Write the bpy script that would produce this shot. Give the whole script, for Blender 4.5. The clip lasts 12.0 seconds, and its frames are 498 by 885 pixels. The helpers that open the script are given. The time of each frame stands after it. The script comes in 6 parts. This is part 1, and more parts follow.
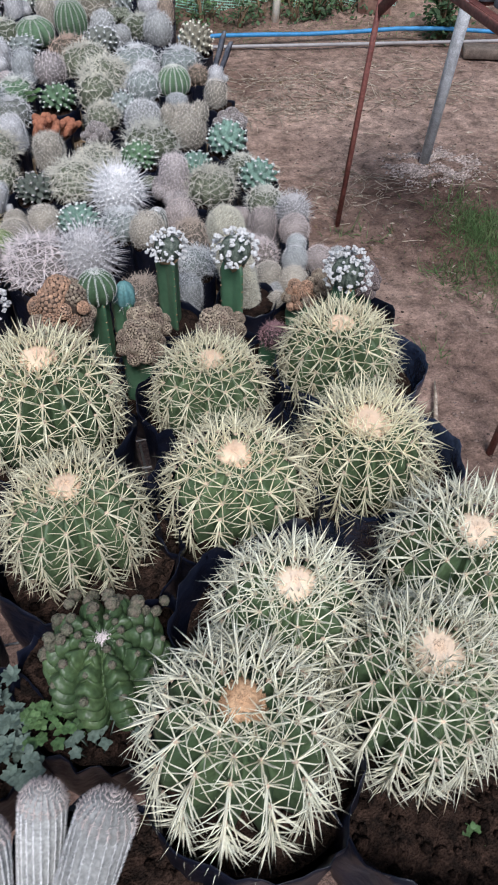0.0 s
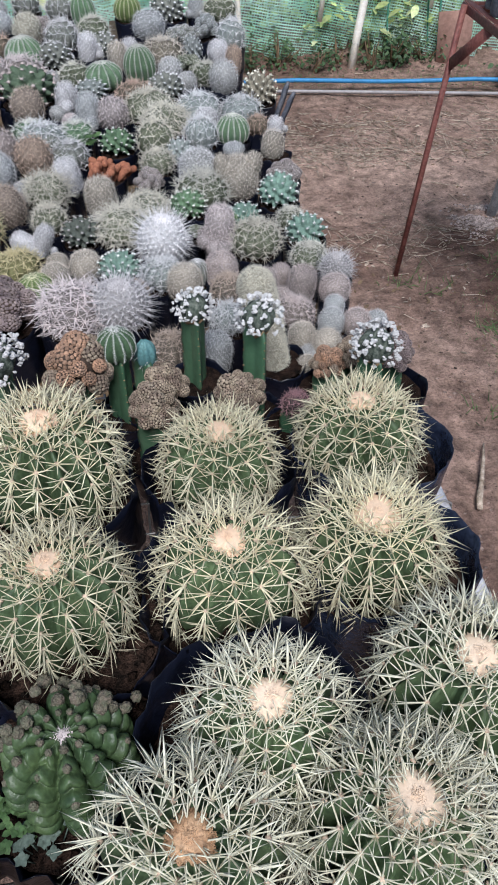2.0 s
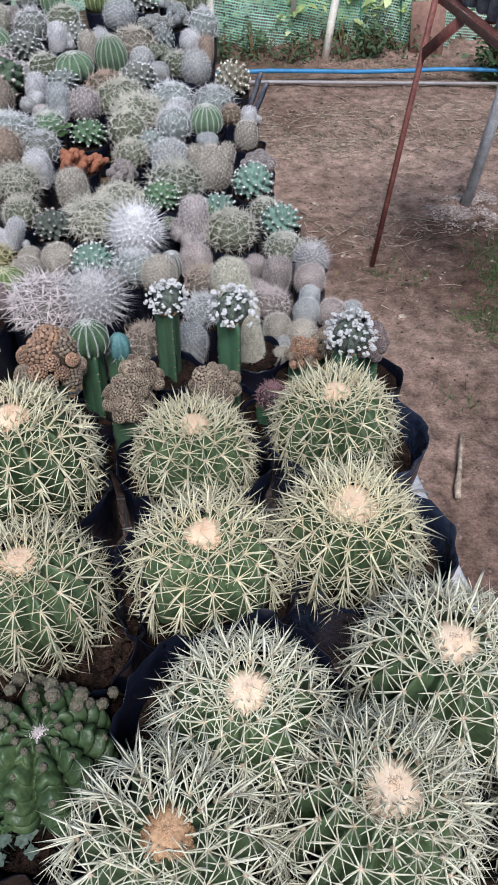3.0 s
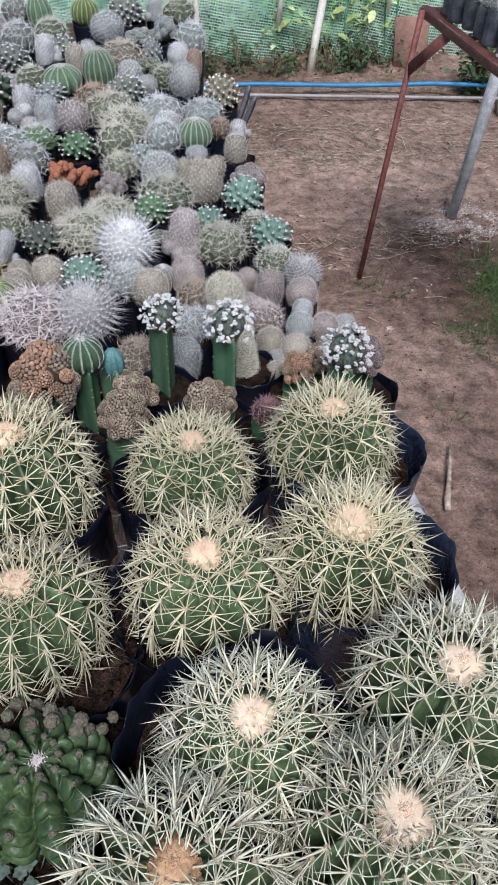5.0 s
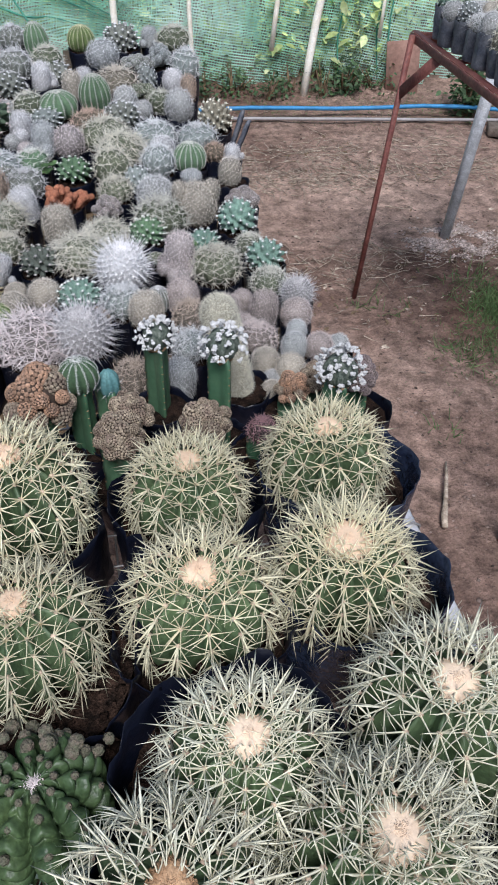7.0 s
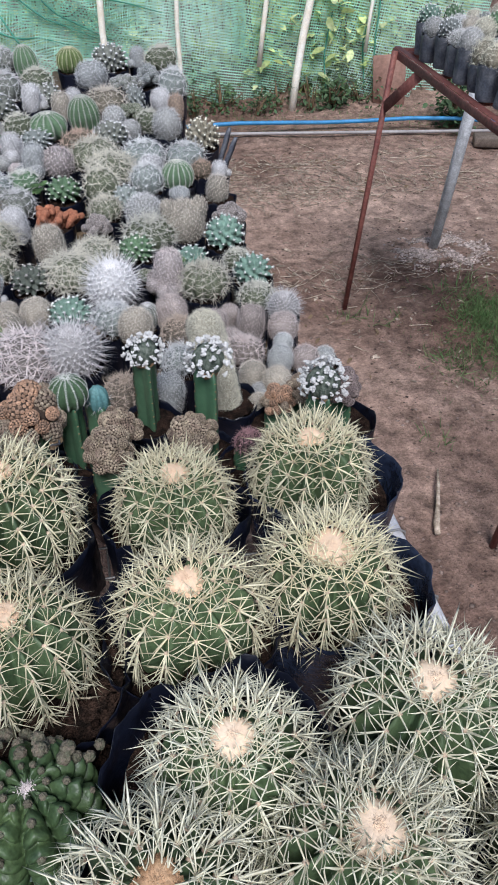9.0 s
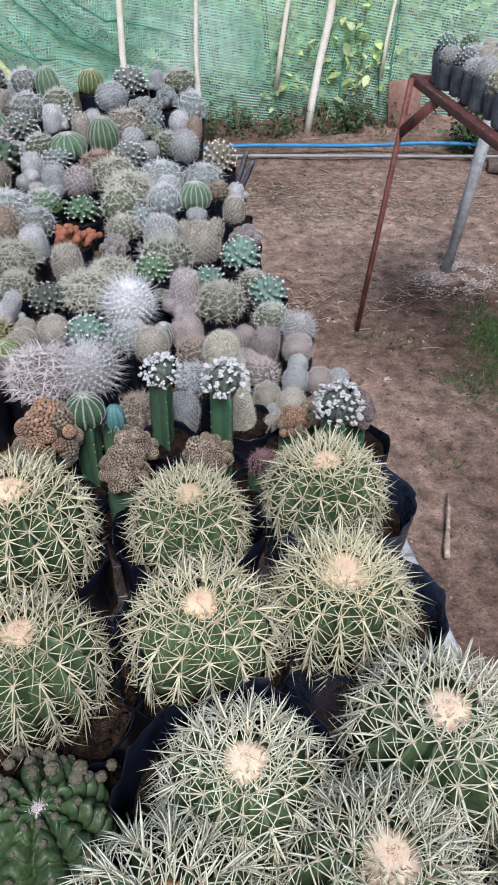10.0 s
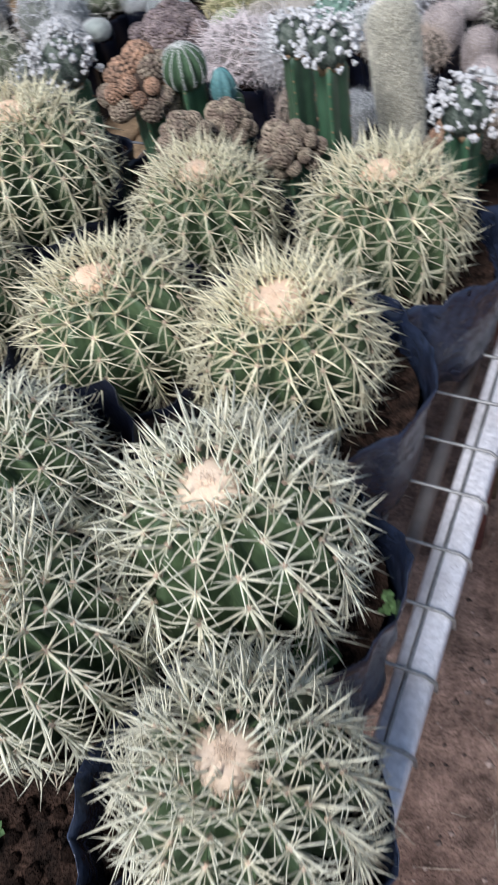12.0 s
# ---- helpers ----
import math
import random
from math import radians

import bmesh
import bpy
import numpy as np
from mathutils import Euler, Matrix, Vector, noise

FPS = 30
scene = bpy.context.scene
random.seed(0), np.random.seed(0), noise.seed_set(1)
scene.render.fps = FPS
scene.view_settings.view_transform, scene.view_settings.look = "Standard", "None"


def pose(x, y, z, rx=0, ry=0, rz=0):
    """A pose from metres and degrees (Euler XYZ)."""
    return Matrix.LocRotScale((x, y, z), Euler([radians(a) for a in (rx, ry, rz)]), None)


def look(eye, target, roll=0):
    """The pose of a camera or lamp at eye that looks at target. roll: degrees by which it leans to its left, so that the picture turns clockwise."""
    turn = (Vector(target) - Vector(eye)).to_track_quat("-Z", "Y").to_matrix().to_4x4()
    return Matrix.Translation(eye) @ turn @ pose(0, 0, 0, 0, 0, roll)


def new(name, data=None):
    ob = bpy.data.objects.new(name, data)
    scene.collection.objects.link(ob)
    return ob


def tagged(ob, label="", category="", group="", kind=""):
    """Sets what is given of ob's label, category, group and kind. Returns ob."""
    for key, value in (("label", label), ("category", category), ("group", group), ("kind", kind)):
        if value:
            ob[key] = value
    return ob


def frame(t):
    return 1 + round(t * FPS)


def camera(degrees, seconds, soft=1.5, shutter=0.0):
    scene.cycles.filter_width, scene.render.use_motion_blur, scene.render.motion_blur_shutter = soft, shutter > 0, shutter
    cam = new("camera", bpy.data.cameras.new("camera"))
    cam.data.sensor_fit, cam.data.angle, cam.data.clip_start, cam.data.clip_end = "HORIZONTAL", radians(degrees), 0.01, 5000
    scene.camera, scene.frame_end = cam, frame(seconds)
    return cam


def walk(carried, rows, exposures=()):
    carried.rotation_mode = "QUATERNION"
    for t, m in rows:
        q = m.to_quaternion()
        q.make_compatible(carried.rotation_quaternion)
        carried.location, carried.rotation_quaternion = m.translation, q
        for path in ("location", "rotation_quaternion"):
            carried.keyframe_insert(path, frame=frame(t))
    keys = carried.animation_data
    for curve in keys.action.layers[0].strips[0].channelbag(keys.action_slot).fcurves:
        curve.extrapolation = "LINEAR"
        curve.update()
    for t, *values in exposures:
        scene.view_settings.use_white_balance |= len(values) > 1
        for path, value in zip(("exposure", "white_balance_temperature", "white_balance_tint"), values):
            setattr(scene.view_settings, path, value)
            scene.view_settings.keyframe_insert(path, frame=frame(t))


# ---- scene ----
cam = camera(37.19, 12.0, soft=1.75, shutter=0.22)
ROWS = [
    (0, 0.0000, 0.0000, 1.5150, 43.00, -0.80, -14.84),
    (0.5, 0.0537, 0.0253, 1.5276, 43.41, -0.99, -13.04),
    (1, 0.0884, 0.0450, 1.5239, 44.67, 0.03, -11.24),
    (1.5, 0.0751, 0.0537, 1.5233, 45.75, -0.51, -8.97),
    (2, 0.0697, 0.0540, 1.5207, 45.32, -0.47, -8.78),
    (2.5, 0.0782, 0.0532, 1.5169, 44.57, -0.34, -10.31),
    (3, 0.0759, 0.0556, 1.5171, 44.79, -0.90, -10.46),
    (5, 0.0635, 0.0686, 1.5168, 45.59, -1.60, -11.47),
    (5.5, 0.0547, 0.0702, 1.5199, 46.14, -1.57, -10.79),
    (6, 0.0527, 0.0755, 1.5172, 46.94, -1.87, -10.50),
    (6.5, 0.0606, 0.0752, 1.5153, 46.41, -1.76, -11.20),
    (7, 0.0663, 0.0643, 1.5207, 47.08, -1.33, -11.94),
    (7.5, 0.0789, 0.0501, 1.5311, 47.07, -1.90, -13.21),
    (9.5, 0.0747, 0.0450, 1.5397, 48.68, -0.28, -12.71),
    (10, 0.0682, 0.0465, 1.5437, 49.33, -1.06, -11.57),
    (10.5, 0.1224, 0.0458, 1.5222, 48.77, 1.50, -4.47),
    (10.8, 0.2420, 0.0430, 1.4740, 45.23, 3.48, 4.11),
    (11, 0.3146, 0.0355, 1.4426, 42.43, 4.37, 10.50),
    (11.2, 0.3700, 0.0380, 1.4080, 39.08, 5.25, 12.51),
    (11.3, 0.3950, 0.0380, 1.3860, 39.79, 6.05, 12.78),
    (11.5, 0.4285, 0.0520, 1.3799, 37.34, 5.26, 12.21),
    (11.7, 0.4410, 0.0890, 1.3730, 34.51, 5.47, 15.64),
    (11.8, 0.4520, 0.1020, 1.3360, 34.98, 6.65, 16.97),
    (12, 0.4627, 0.1425, 1.3324, 36.37, 9.03, 23.18),
]
walk(cam, [(t, pose(x, y, z, rx, ry, rz)) for t, x, y, z, rx, ry, rz in ROWS],
     exposures=((0.0, 0.45), (10.5, 0.45), (11.2, 0.49), (12.0, 0.60)))

# ---- world, sun, exposure ----
SUN_UP, SUN_ROUND = 56.0, 188.0   # the sun stands high behind the camera, veiled by thin cloud
world = bpy.data.worlds.new("world")
scene.world = world
world.use_nodes = True
wn = world.node_tree.nodes
sky = wn.new("ShaderNodeTexSky")
sky.sky_type = "NISHITA"
sky.sun_disc = False
sky.sun_elevation = radians(SUN_UP)
sky.sun_rotation = radians(SUN_ROUND)
sky.air_density, sky.dust_density, sky.ozone_density = 1.0, 1.5, 1.0
world.node_tree.links.new(sky.outputs[0], wn["Background"].inputs["Color"])
wn["Background"].inputs["Strength"].default_value = 0.080
sun = new("sun", bpy.data.lights.new("sun", "SUN"))
sun.data.energy, sun.data.angle, sun.data.color = 2.65, radians(22), (0.96, 0.98, 1.045)
sun.matrix_world = look((0, 0, 0), (-math.sin(radians(SUN_ROUND)) * math.cos(radians(SUN_UP)),
                                    -math.cos(radians(SUN_ROUND)) * math.cos(radians(SUN_UP)), -math.sin(radians(SUN_UP))))

# ---- materials ----


def mat(name, color, rough=0.8, vary=0.25, scale=40.0, bump=0.3, second=None, per_object=0.15, spec=0.3, metal=0.0,
        translucent=0.0, coat=0.0, bump_scale=None, fine=6.0, island=0.0):
    """Base colour broken up at two sizes, shifted a little from thing to thing, with fine relief."""
    m = bpy.data.materials.new(name)
    m.use_nodes = True
    nt = m.node_tree
    nd, ln = nt.nodes, nt.links
    b = nd["Principled BSDF"]
    n1, n2 = nd.new("ShaderNodeTexNoise"), nd.new("ShaderNodeTexNoise")
    n1.inputs["Scale"].default_value, n1.inputs["Detail"].default_value = scale, 4
    n2.inputs["Scale"].default_value, n2.inputs["Detail"].default_value = scale * fine, 3
    geo = nd.new("ShaderNodeNewGeometry")
    for n in (n1, n2):
        ln.new(geo.outputs["Position"], n.inputs["Vector"])
    mix = nd.new("ShaderNodeMix")
    mix.data_type = "RGBA"
    c2 = second or tuple(max(0.0, c * (1 - vary * 1.6)) for c in color)
    mix.inputs["A"].default_value = (*color, 1)
    mix.inputs["B"].default_value = (*c2, 1)
    ramp = nd.new("ShaderNodeMapRange")
    ramp.inputs["From Min"].default_value, ramp.inputs["From Max"].default_value = 0.35, 0.68
    ln.new(n1.outputs["Fac"], ramp.inputs["Value"])
    ln.new(ramp.outputs["Result"], mix.inputs["Factor"])
    hsv = nd.new("ShaderNodeHueSaturation")
    info = nd.new("ShaderNodeObjectInfo")
    val = nd.new("ShaderNodeMapRange")
    val.inputs["To Min"].default_value, val.inputs["To Max"].default_value = 1 - per_object, 1 + per_object
    ln.new(info.outputs["Random"], val.inputs["Value"])
    fine_v = nd.new("ShaderNodeMapRange")
    fine_v.inputs["From Min"].default_value, fine_v.inputs["From Max"].default_value = 0.3, 0.7
    fine_v.inputs["To Min"].default_value, fine_v.inputs["To Max"].default_value = 1 - vary, 1 + vary
    ln.new(n2.outputs["Fac"], fine_v.inputs["Value"])
    mul = nd.new("ShaderNodeMath")
    mul.operation = "MULTIPLY"
    ln.new(val.outputs["Result"], mul.inputs[0])
    ln.new(fine_v.outputs["Result"], mul.inputs[1])
    if island:
        isl, last = nd.new("ShaderNodeMapRange"), nd.new("ShaderNodeMath")
        isl.inputs["To Min"].default_value, isl.inputs["To Max"].default_value = 1 - island, 1 + island
        ln.new(geo.outputs["Random Per Island"], isl.inputs["Value"])
        last.operation = "MULTIPLY"
        ln.new(mul.outputs[0], last.inputs[0])
        ln.new(isl.outputs["Result"], last.inputs[1])
        mul = last
    ln.new(mul.outputs[0], hsv.inputs["Value"])
    ln.new(mix.outputs["Result"], hsv.inputs["Color"])
    ln.new(hsv.outputs["Color"], b.inputs["Base Color"])
    b.inputs["Roughness"].default_value = rough
    b.inputs["Specular IOR Level"].default_value = spec
    b.inputs["Metallic"].default_value = metal
    b.inputs["Coat Weight"].default_value = coat
    if bump:
        n3 = n2
        if bump_scale:
            n3 = nd.new("ShaderNodeTexNoise")
            n3.inputs["Scale"].default_value, n3.inputs["Detail"].default_value = bump_scale, 4
            ln.new(geo.outputs["Position"], n3.inputs["Vector"])
        bp = nd.new("ShaderNodeBump")
        bp.inputs["Strength"].default_value, bp.inputs["Distance"].default_value = bump, 0.004
        ln.new(n3.outputs["Fac"], bp.inputs["Height"])
        ln.new(bp.outputs["Normal"], b.inputs["Normal"])
    if translucent:
        tr = nd.new("ShaderNodeBsdfTranslucent")
        ln.new(hsv.outputs["Color"], tr.inputs["Color"])
        ms = nd.new("ShaderNodeMixShader")
        ms.inputs[0].default_value = translucent
        ln.new(b.outputs[0], ms.inputs[1])
        ln.new(tr.outputs[0], ms.inputs[2])
        ln.new(ms.outputs[0], nd["Material Output"].inputs["Surface"])
    return m


M_SOIL = mat("potting_soil", (0.009, 0.0066, 0.0055), 1.0, 0.6, 90, 1.0, (0.040, 0.024, 0.018), spec=0.05, island=0.5)
M_BAG = mat("black_plastic_film", (0.0040, 0.0052, 0.0115), 0.32, 0.3, 12, 0.5, (0.0075, 0.0095, 0.020), spec=0.34, bump_scale=60)
M_FADED = mat("faded_black_film", (0.011, 0.016, 0.034), 0.22, 0.35, 25, 0.9, (0.024, 0.033, 0.058), spec=0.50, bump_scale=60)
M_BARREL = mat("barrel_green", (0.104, 0.155, 0.074), 0.5, 0.25, 30, 0.2, (0.058, 0.098, 0.050), spec=0.4)
M_SPINE_Y = mat("spines_straw", (0.75, 0.71, 0.51), 0.5, 0.12, 60, 0, (0.64, 0.56, 0.37), spec=0.4, island=0.18)
M_SPINE_T = mat("spines_pale_straw", (0.68, 0.655, 0.475), 0.55, 0.18, 60, 0, (0.54, 0.475, 0.32), spec=0.4, island=0.18)
M_SPINE_W = mat("spines_ivory", (0.77, 0.765, 0.615), 0.5, 0.12, 60, 0, (0.67, 0.62, 0.46), spec=0.4, island=0.18)
M_SPINE_OLD = mat("spines_weathered", (0.58, 0.51, 0.38), 0.6, 0.2, 60, 0, (0.42, 0.34, 0.24), spec=0.3, island=0.18)
M_CROWN = mat("crown_wool", (0.79, 0.60, 0.44), 0.95, 0.06, 60, 0.15, (0.76, 0.54, 0.38), bump_scale=420)
M_FELT = mat("areole_felt", (0.62, 0.47, 0.36), 0.95, 0.2, 60, 0)
M_CROWN_PALE = mat("pale_crown_wool", (0.76, 0.61, 0.47), 0.95, 0.06, 60, 0.15, (0.72, 0.55, 0.41), bump_scale=420)
M_CROWN_TAWNY = mat("tawny_crown_wool", (0.72, 0.47, 0.29), 0.95, 0.16, 60, 0.4, (0.42, 0.24, 0.13), bump_scale=420)
M_STALK = mat("stock_green", (0.050, 0.120, 0.066), 0.38, 0.10, 22, 0.12, (0.085, 0.165, 0.095), spec=0.5)
M_CUT = mat("dry_cut_edge", (0.45, 0.30, 0.18), 0.9, 0.25, 80, 0.4)
M_FLUFF = mat("white_fluff", (0.80, 0.785, 0.78), 0.95, 0.10, 260, 0.5)
M_ASTRO = mat("dark_flecked_green", (0.045, 0.065, 0.05), 0.8, 0.5, 300, 0.3, (0.17, 0.19, 0.16))
# core far darker than the warts: painted shade for the gaps between them
M_LOPH_CORE = mat("crevice_shade_brown", (0.060, 0.042, 0.032), 0.95, 0.3, 60, 0.4)
M_LOPH = mat("brown_warty", (0.34, 0.280, 0.205), 0.9, 0.40, 90, 0.5, (0.20, 0.145, 0.115), bump_scale=420, per_object=0.18, island=0.3)
M_LOPH_P = mat("purple_grey_warty", (0.27, 0.215, 0.20), 0.9, 0.35, 70, 0.5, (0.15, 0.115, 0.12), bump_scale=420, per_object=0.2, island=0.3)
M_LOPH_O = mat("orange_brown_warty", (0.43, 0.255, 0.165), 0.9, 0.35, 70, 0.5, (0.25, 0.165, 0.12), bump_scale=420, per_object=0.2, island=0.3)
LOPH_COATS = {"brown_warty": (M_LOPH,), "purple_grey_warty": (M_LOPH_P,), "orange_brown_warty": (M_LOPH_O, M_LOPH_O, M_LOPH)}
M_ORANGE = mat("orange_finger", (0.46, 0.19, 0.11), 0.9, 0.35, 150, 0.8, (0.30, 0.115, 0.07), bump_scale=500)
M_BLUE = mat("blue_waxy", (0.085, 0.21, 0.22), 0.6, 0.2, 60, 0.2, (0.14, 0.29, 0.29))
M_GYM = mat("chin_green", (0.072, 0.112, 0.046), 0.42, 0.3, 35, 0.3, (0.036, 0.066, 0.030), spec=0.4)
M_PUP = mat("pup_brown_green", (0.115, 0.120, 0.080), 0.85, 0.35, 160, 0.8, (0.17, 0.135, 0.105), bump_scale=500)
M_LEAF = mat("weed_leaf", (0.075, 0.145, 0.055), 0.5, 0.3, 60, 0.1, (0.13, 0.215, 0.085), translucent=0.3, island=0.35)
M_ROSETTE = mat("pale_rosette_leaf", (0.078, 0.110, 0.090), 0.6, 0.3, 60, 0.1, (0.12, 0.16, 0.13))


def earth():
    """Trodden earth: wide dusty and damp patches, painted table shade, clods, and fine grit, each at its own size."""
    m = bpy.data.materials.new("packed_earth")
    m.use_nodes = True
    nd, ln = m.node_tree.nodes, m.node_tree.links
    b = nd["Principled BSDF"]
    geo = nd.new("ShaderNodeNewGeometry")

    def tex(scale, detail, rough=0.6):
        n = nd.new("ShaderNodeTexNoise")
        n.inputs["Scale"].default_value, n.inputs["Detail"].default_value, n.inputs["Roughness"].default_value = scale, detail, rough
        ln.new(geo.outputs["Position"], n.inputs["Vector"])
        return n.outputs["Fac"]

    def ramp(fac, lo, hi, a, c):
        r = nd.new("ShaderNodeMapRange")
        r.inputs["From Min"].default_value, r.inputs["From Max"].default_value = lo, hi
        r.inputs["To Min"].default_value, r.inputs["To Max"].default_value = a, c
        ln.new(fac, r.inputs["Value"])
        return r.outputs["Result"]
    mix = nd.new("ShaderNodeMix")
    mix.data_type = "RGBA"
    mix.inputs["A"].default_value, mix.inputs["B"].default_value = (0.165, 0.099, 0.077, 1), (0.455, 0.315, 0.253, 1)
    # dry trodden band across the path; this side a dark one, damp plus painted table shade; ragged edges
    sep, band, sway = nd.new("ShaderNodeSeparateXYZ"), nd.new("ShaderNodeValToRGB"), nd.new("ShaderNodeMath")
    ln.new(geo.outputs["Position"], sep.inputs[0])
    sway.operation = "MULTIPLY_ADD"
    ln.new(tex(2.2, 5, 0.65), sway.inputs[0])
    sway.inputs[1].default_value = 1.5
    ln.new(sep.outputs["Y"], sway.inputs[2])
    ln.new(ramp(sway.outputs[0], 0.0, 6.0, 0, 1), band.inputs["Fac"])
    stops = band.color_ramp.elements
    stops[0].position, stops[0].color = 0.25, (0.26, 0.26, 0.26, 1)
    stops[1].position, stops[1].color = 0.95, (0.35, 0.35, 0.35, 1)
    for at, v in ((0.42, 0.55), (0.545, 0.08), (0.63, 0.78), (0.70, 0.92), (0.77, 0.42)):
        stops.new(at).color = (v, v, v, 1)
    both = nd.new("ShaderNodeMath")
    both.operation = "MULTIPLY_ADD"
    ln.new(ramp(tex(1.6, 6), 0.36, 0.64, -0.3, 0.3), both.inputs[0])
    both.inputs[1].default_value = 1.0
    ln.new(band.outputs["Color"], both.inputs[2])
    both.use_clamp = True
    ln.new(both.outputs[0], mix.inputs["Factor"])
    mid, grit, clod = tex(16, 6, 0.7), tex(120, 5, 0.75), tex(45, 5, 0.7)
    mul = nd.new("ShaderNodeMath")
    mul.operation = "MULTIPLY"
    ln.new(ramp(mid, 0.34, 0.66, 0.45, 1.50), mul.inputs[0])
    ln.new(ramp(grit, 0.3, 0.7, 0.60, 1.40), mul.inputs[1])
    hsv = nd.new("ShaderNodeHueSaturation")
    ln.new(mul.outputs[0], hsv.inputs["Value"])
    ln.new(mix.outputs["Result"], hsv.inputs["Color"])
    ln.new(hsv.outputs["Color"], b.inputs["Base Color"])
    b.inputs["Roughness"].default_value, b.inputs["Specular IOR Level"].default_value = 0.95, 0.15
    bump = None
    for fac, dist in ((mid, 0.03), (clod, 0.014), (grit, 0.004)):
        n = nd.new("ShaderNodeBump")
        n.inputs["Strength"].default_value, n.inputs["Distance"].default_value = 0.9, dist
        ln.new(fac, n.inputs["Height"])
        if bump:
            ln.new(bump.outputs["Normal"], n.inputs["Normal"])
        bump = n
    ln.new(bump.outputs["Normal"], b.inputs["Normal"])
    return m


M_GROUND = earth()
M_CLOD = mat("earth_clod", (0.33, 0.245, 0.21), 0.95, 0.3, 25, 0.8, (0.12, 0.08, 0.065), per_object=0, island=0.35)
M_DARKCLOD = mat("damp_clod", (0.085, 0.056, 0.046), 0.95, 0.3, 25, 0.8, (0.05, 0.034, 0.028), per_object=0, island=0.35)
M_STRAW = mat("dry_straw", (0.50, 0.41, 0.33), 0.9, 0.3, 60, 0.2, (0.20, 0.15, 0.11), per_object=0, island=0.35)
M_GRASS = mat("grass_blade", (0.10, 0.19, 0.065), 0.6, 0.35, 12, 0, (0.19, 0.24, 0.11), translucent=0.3, per_object=0, island=0.35)
M_LIME = mat("pale_lime_gravel", (0.52, 0.43, 0.39), 0.95, 0.25, 40, 0.8, (0.32, 0.25, 0.22), per_object=0, island=0.45)
M_WHITE = mat("chalky_white_paint", (0.86, 0.85, 0.88), 0.7, 0.12, 30, 0.4, (0.72, 0.69, 0.70), bump_scale=160)
M_WIRE = mat("galvanised_wire", (0.42, 0.41, 0.40), 0.5, 0.2, 60, 0.2, metal=0.6)
M_RUST = mat("red_rust_steel", (0.155, 0.052, 0.045), 0.6, 0.3, 20, 0.4, (0.23, 0.090, 0.074))
M_PVC = mat("grey_pvc", (0.60, 0.62, 0.65), 0.6, 0.25, 35, 0.3, (0.40, 0.41, 0.43))
M_HOSE = mat("blue_hose", (0.05, 0.26, 0.52), 0.45, 0.15, 15, 0.1)
M_PIPE = mat("grey_pipe", (0.31, 0.29, 0.29), 0.55, 0.15, 10, 0.1)
M_NET = mat("green_shade_net", (0.40, 0.75, 0.60), 0.5, 0.25, 2.2, 0, (0.72, 0.93, 0.84), translucent=0.40, per_object=0, island=0.12)
# darker copy of the net green: doubled net with its fold shade in the colour
M_NETDARK = mat("net_fold_shade", (0.06, 0.24, 0.17), 0.8, 0.3, 60, 0.6, (0.10, 0.33, 0.25), per_object=0.1)
# pole wood lightened to carry the direct sun on the fence
M_POST = mat("sun_pale_pole_wood", (0.93, 0.90, 0.82), 0.8, 0.10, 20, 0.4, (0.84, 0.76, 0.62), per_object=0.05)
# leaves by the fence: strong sunlight put into the colour as extra paleness
M_SHRUB = mat("shrub_leaf", (0.48, 0.64, 0.27), 0.5, 0.3, 3, 0, (0.80, 0.88, 0.58), translucent=0.4, per_object=0.2, island=0.35)
M_BRIGHT = mat("sun_painted_leaf", (0.60, 0.72, 0.28), 0.5, 0.25, 8, 0, (0.84, 0.88, 0.55), translucent=0.4, per_object=0, island=0.35)
M_PALE = mat("sunlit_pale_leaf", (0.78, 0.84, 0.36), 0.45, 0.2, 10, 0, (0.88, 0.90, 0.58), translucent=0.3)
M_TWIG = mat("twig_bark", (0.22, 0.15, 0.09), 0.9, 0.3, 60, 0.4)
M_BRICK = mat("terracotta_sheet", (0.40, 0.24, 0.19), 0.9, 0.2, 8, 0.4, (0.30, 0.17, 0.135))
M_DUSTBAG = mat("dusty_black_film", (0.062, 0.070, 0.092), 0.5, 0.3, 30, 0.4, (0.14, 0.145, 0.162), bump_scale=60)
M_CARD = mat("grey_cardboard", (0.235, 0.182, 0.152), 0.9, 0.25, 40, 0.4)
M_REDLEAF = mat("dull_red_leaf", (0.26, 0.07, 0.06), 0.8, 0.3, 60, 0.2)
M_BLUEBIT = mat("blue_plastic_scrap", (0.02, 0.25, 0.7), 0.5, 0.05, 20, 0)
M_DARKLEAF = mat("dark_weed_leaf", (0.055, 0.105, 0.050), 0.6, 0.3, 60, 0.1, (0.10, 0.16, 0.075), translucent=0.2, island=0.35)

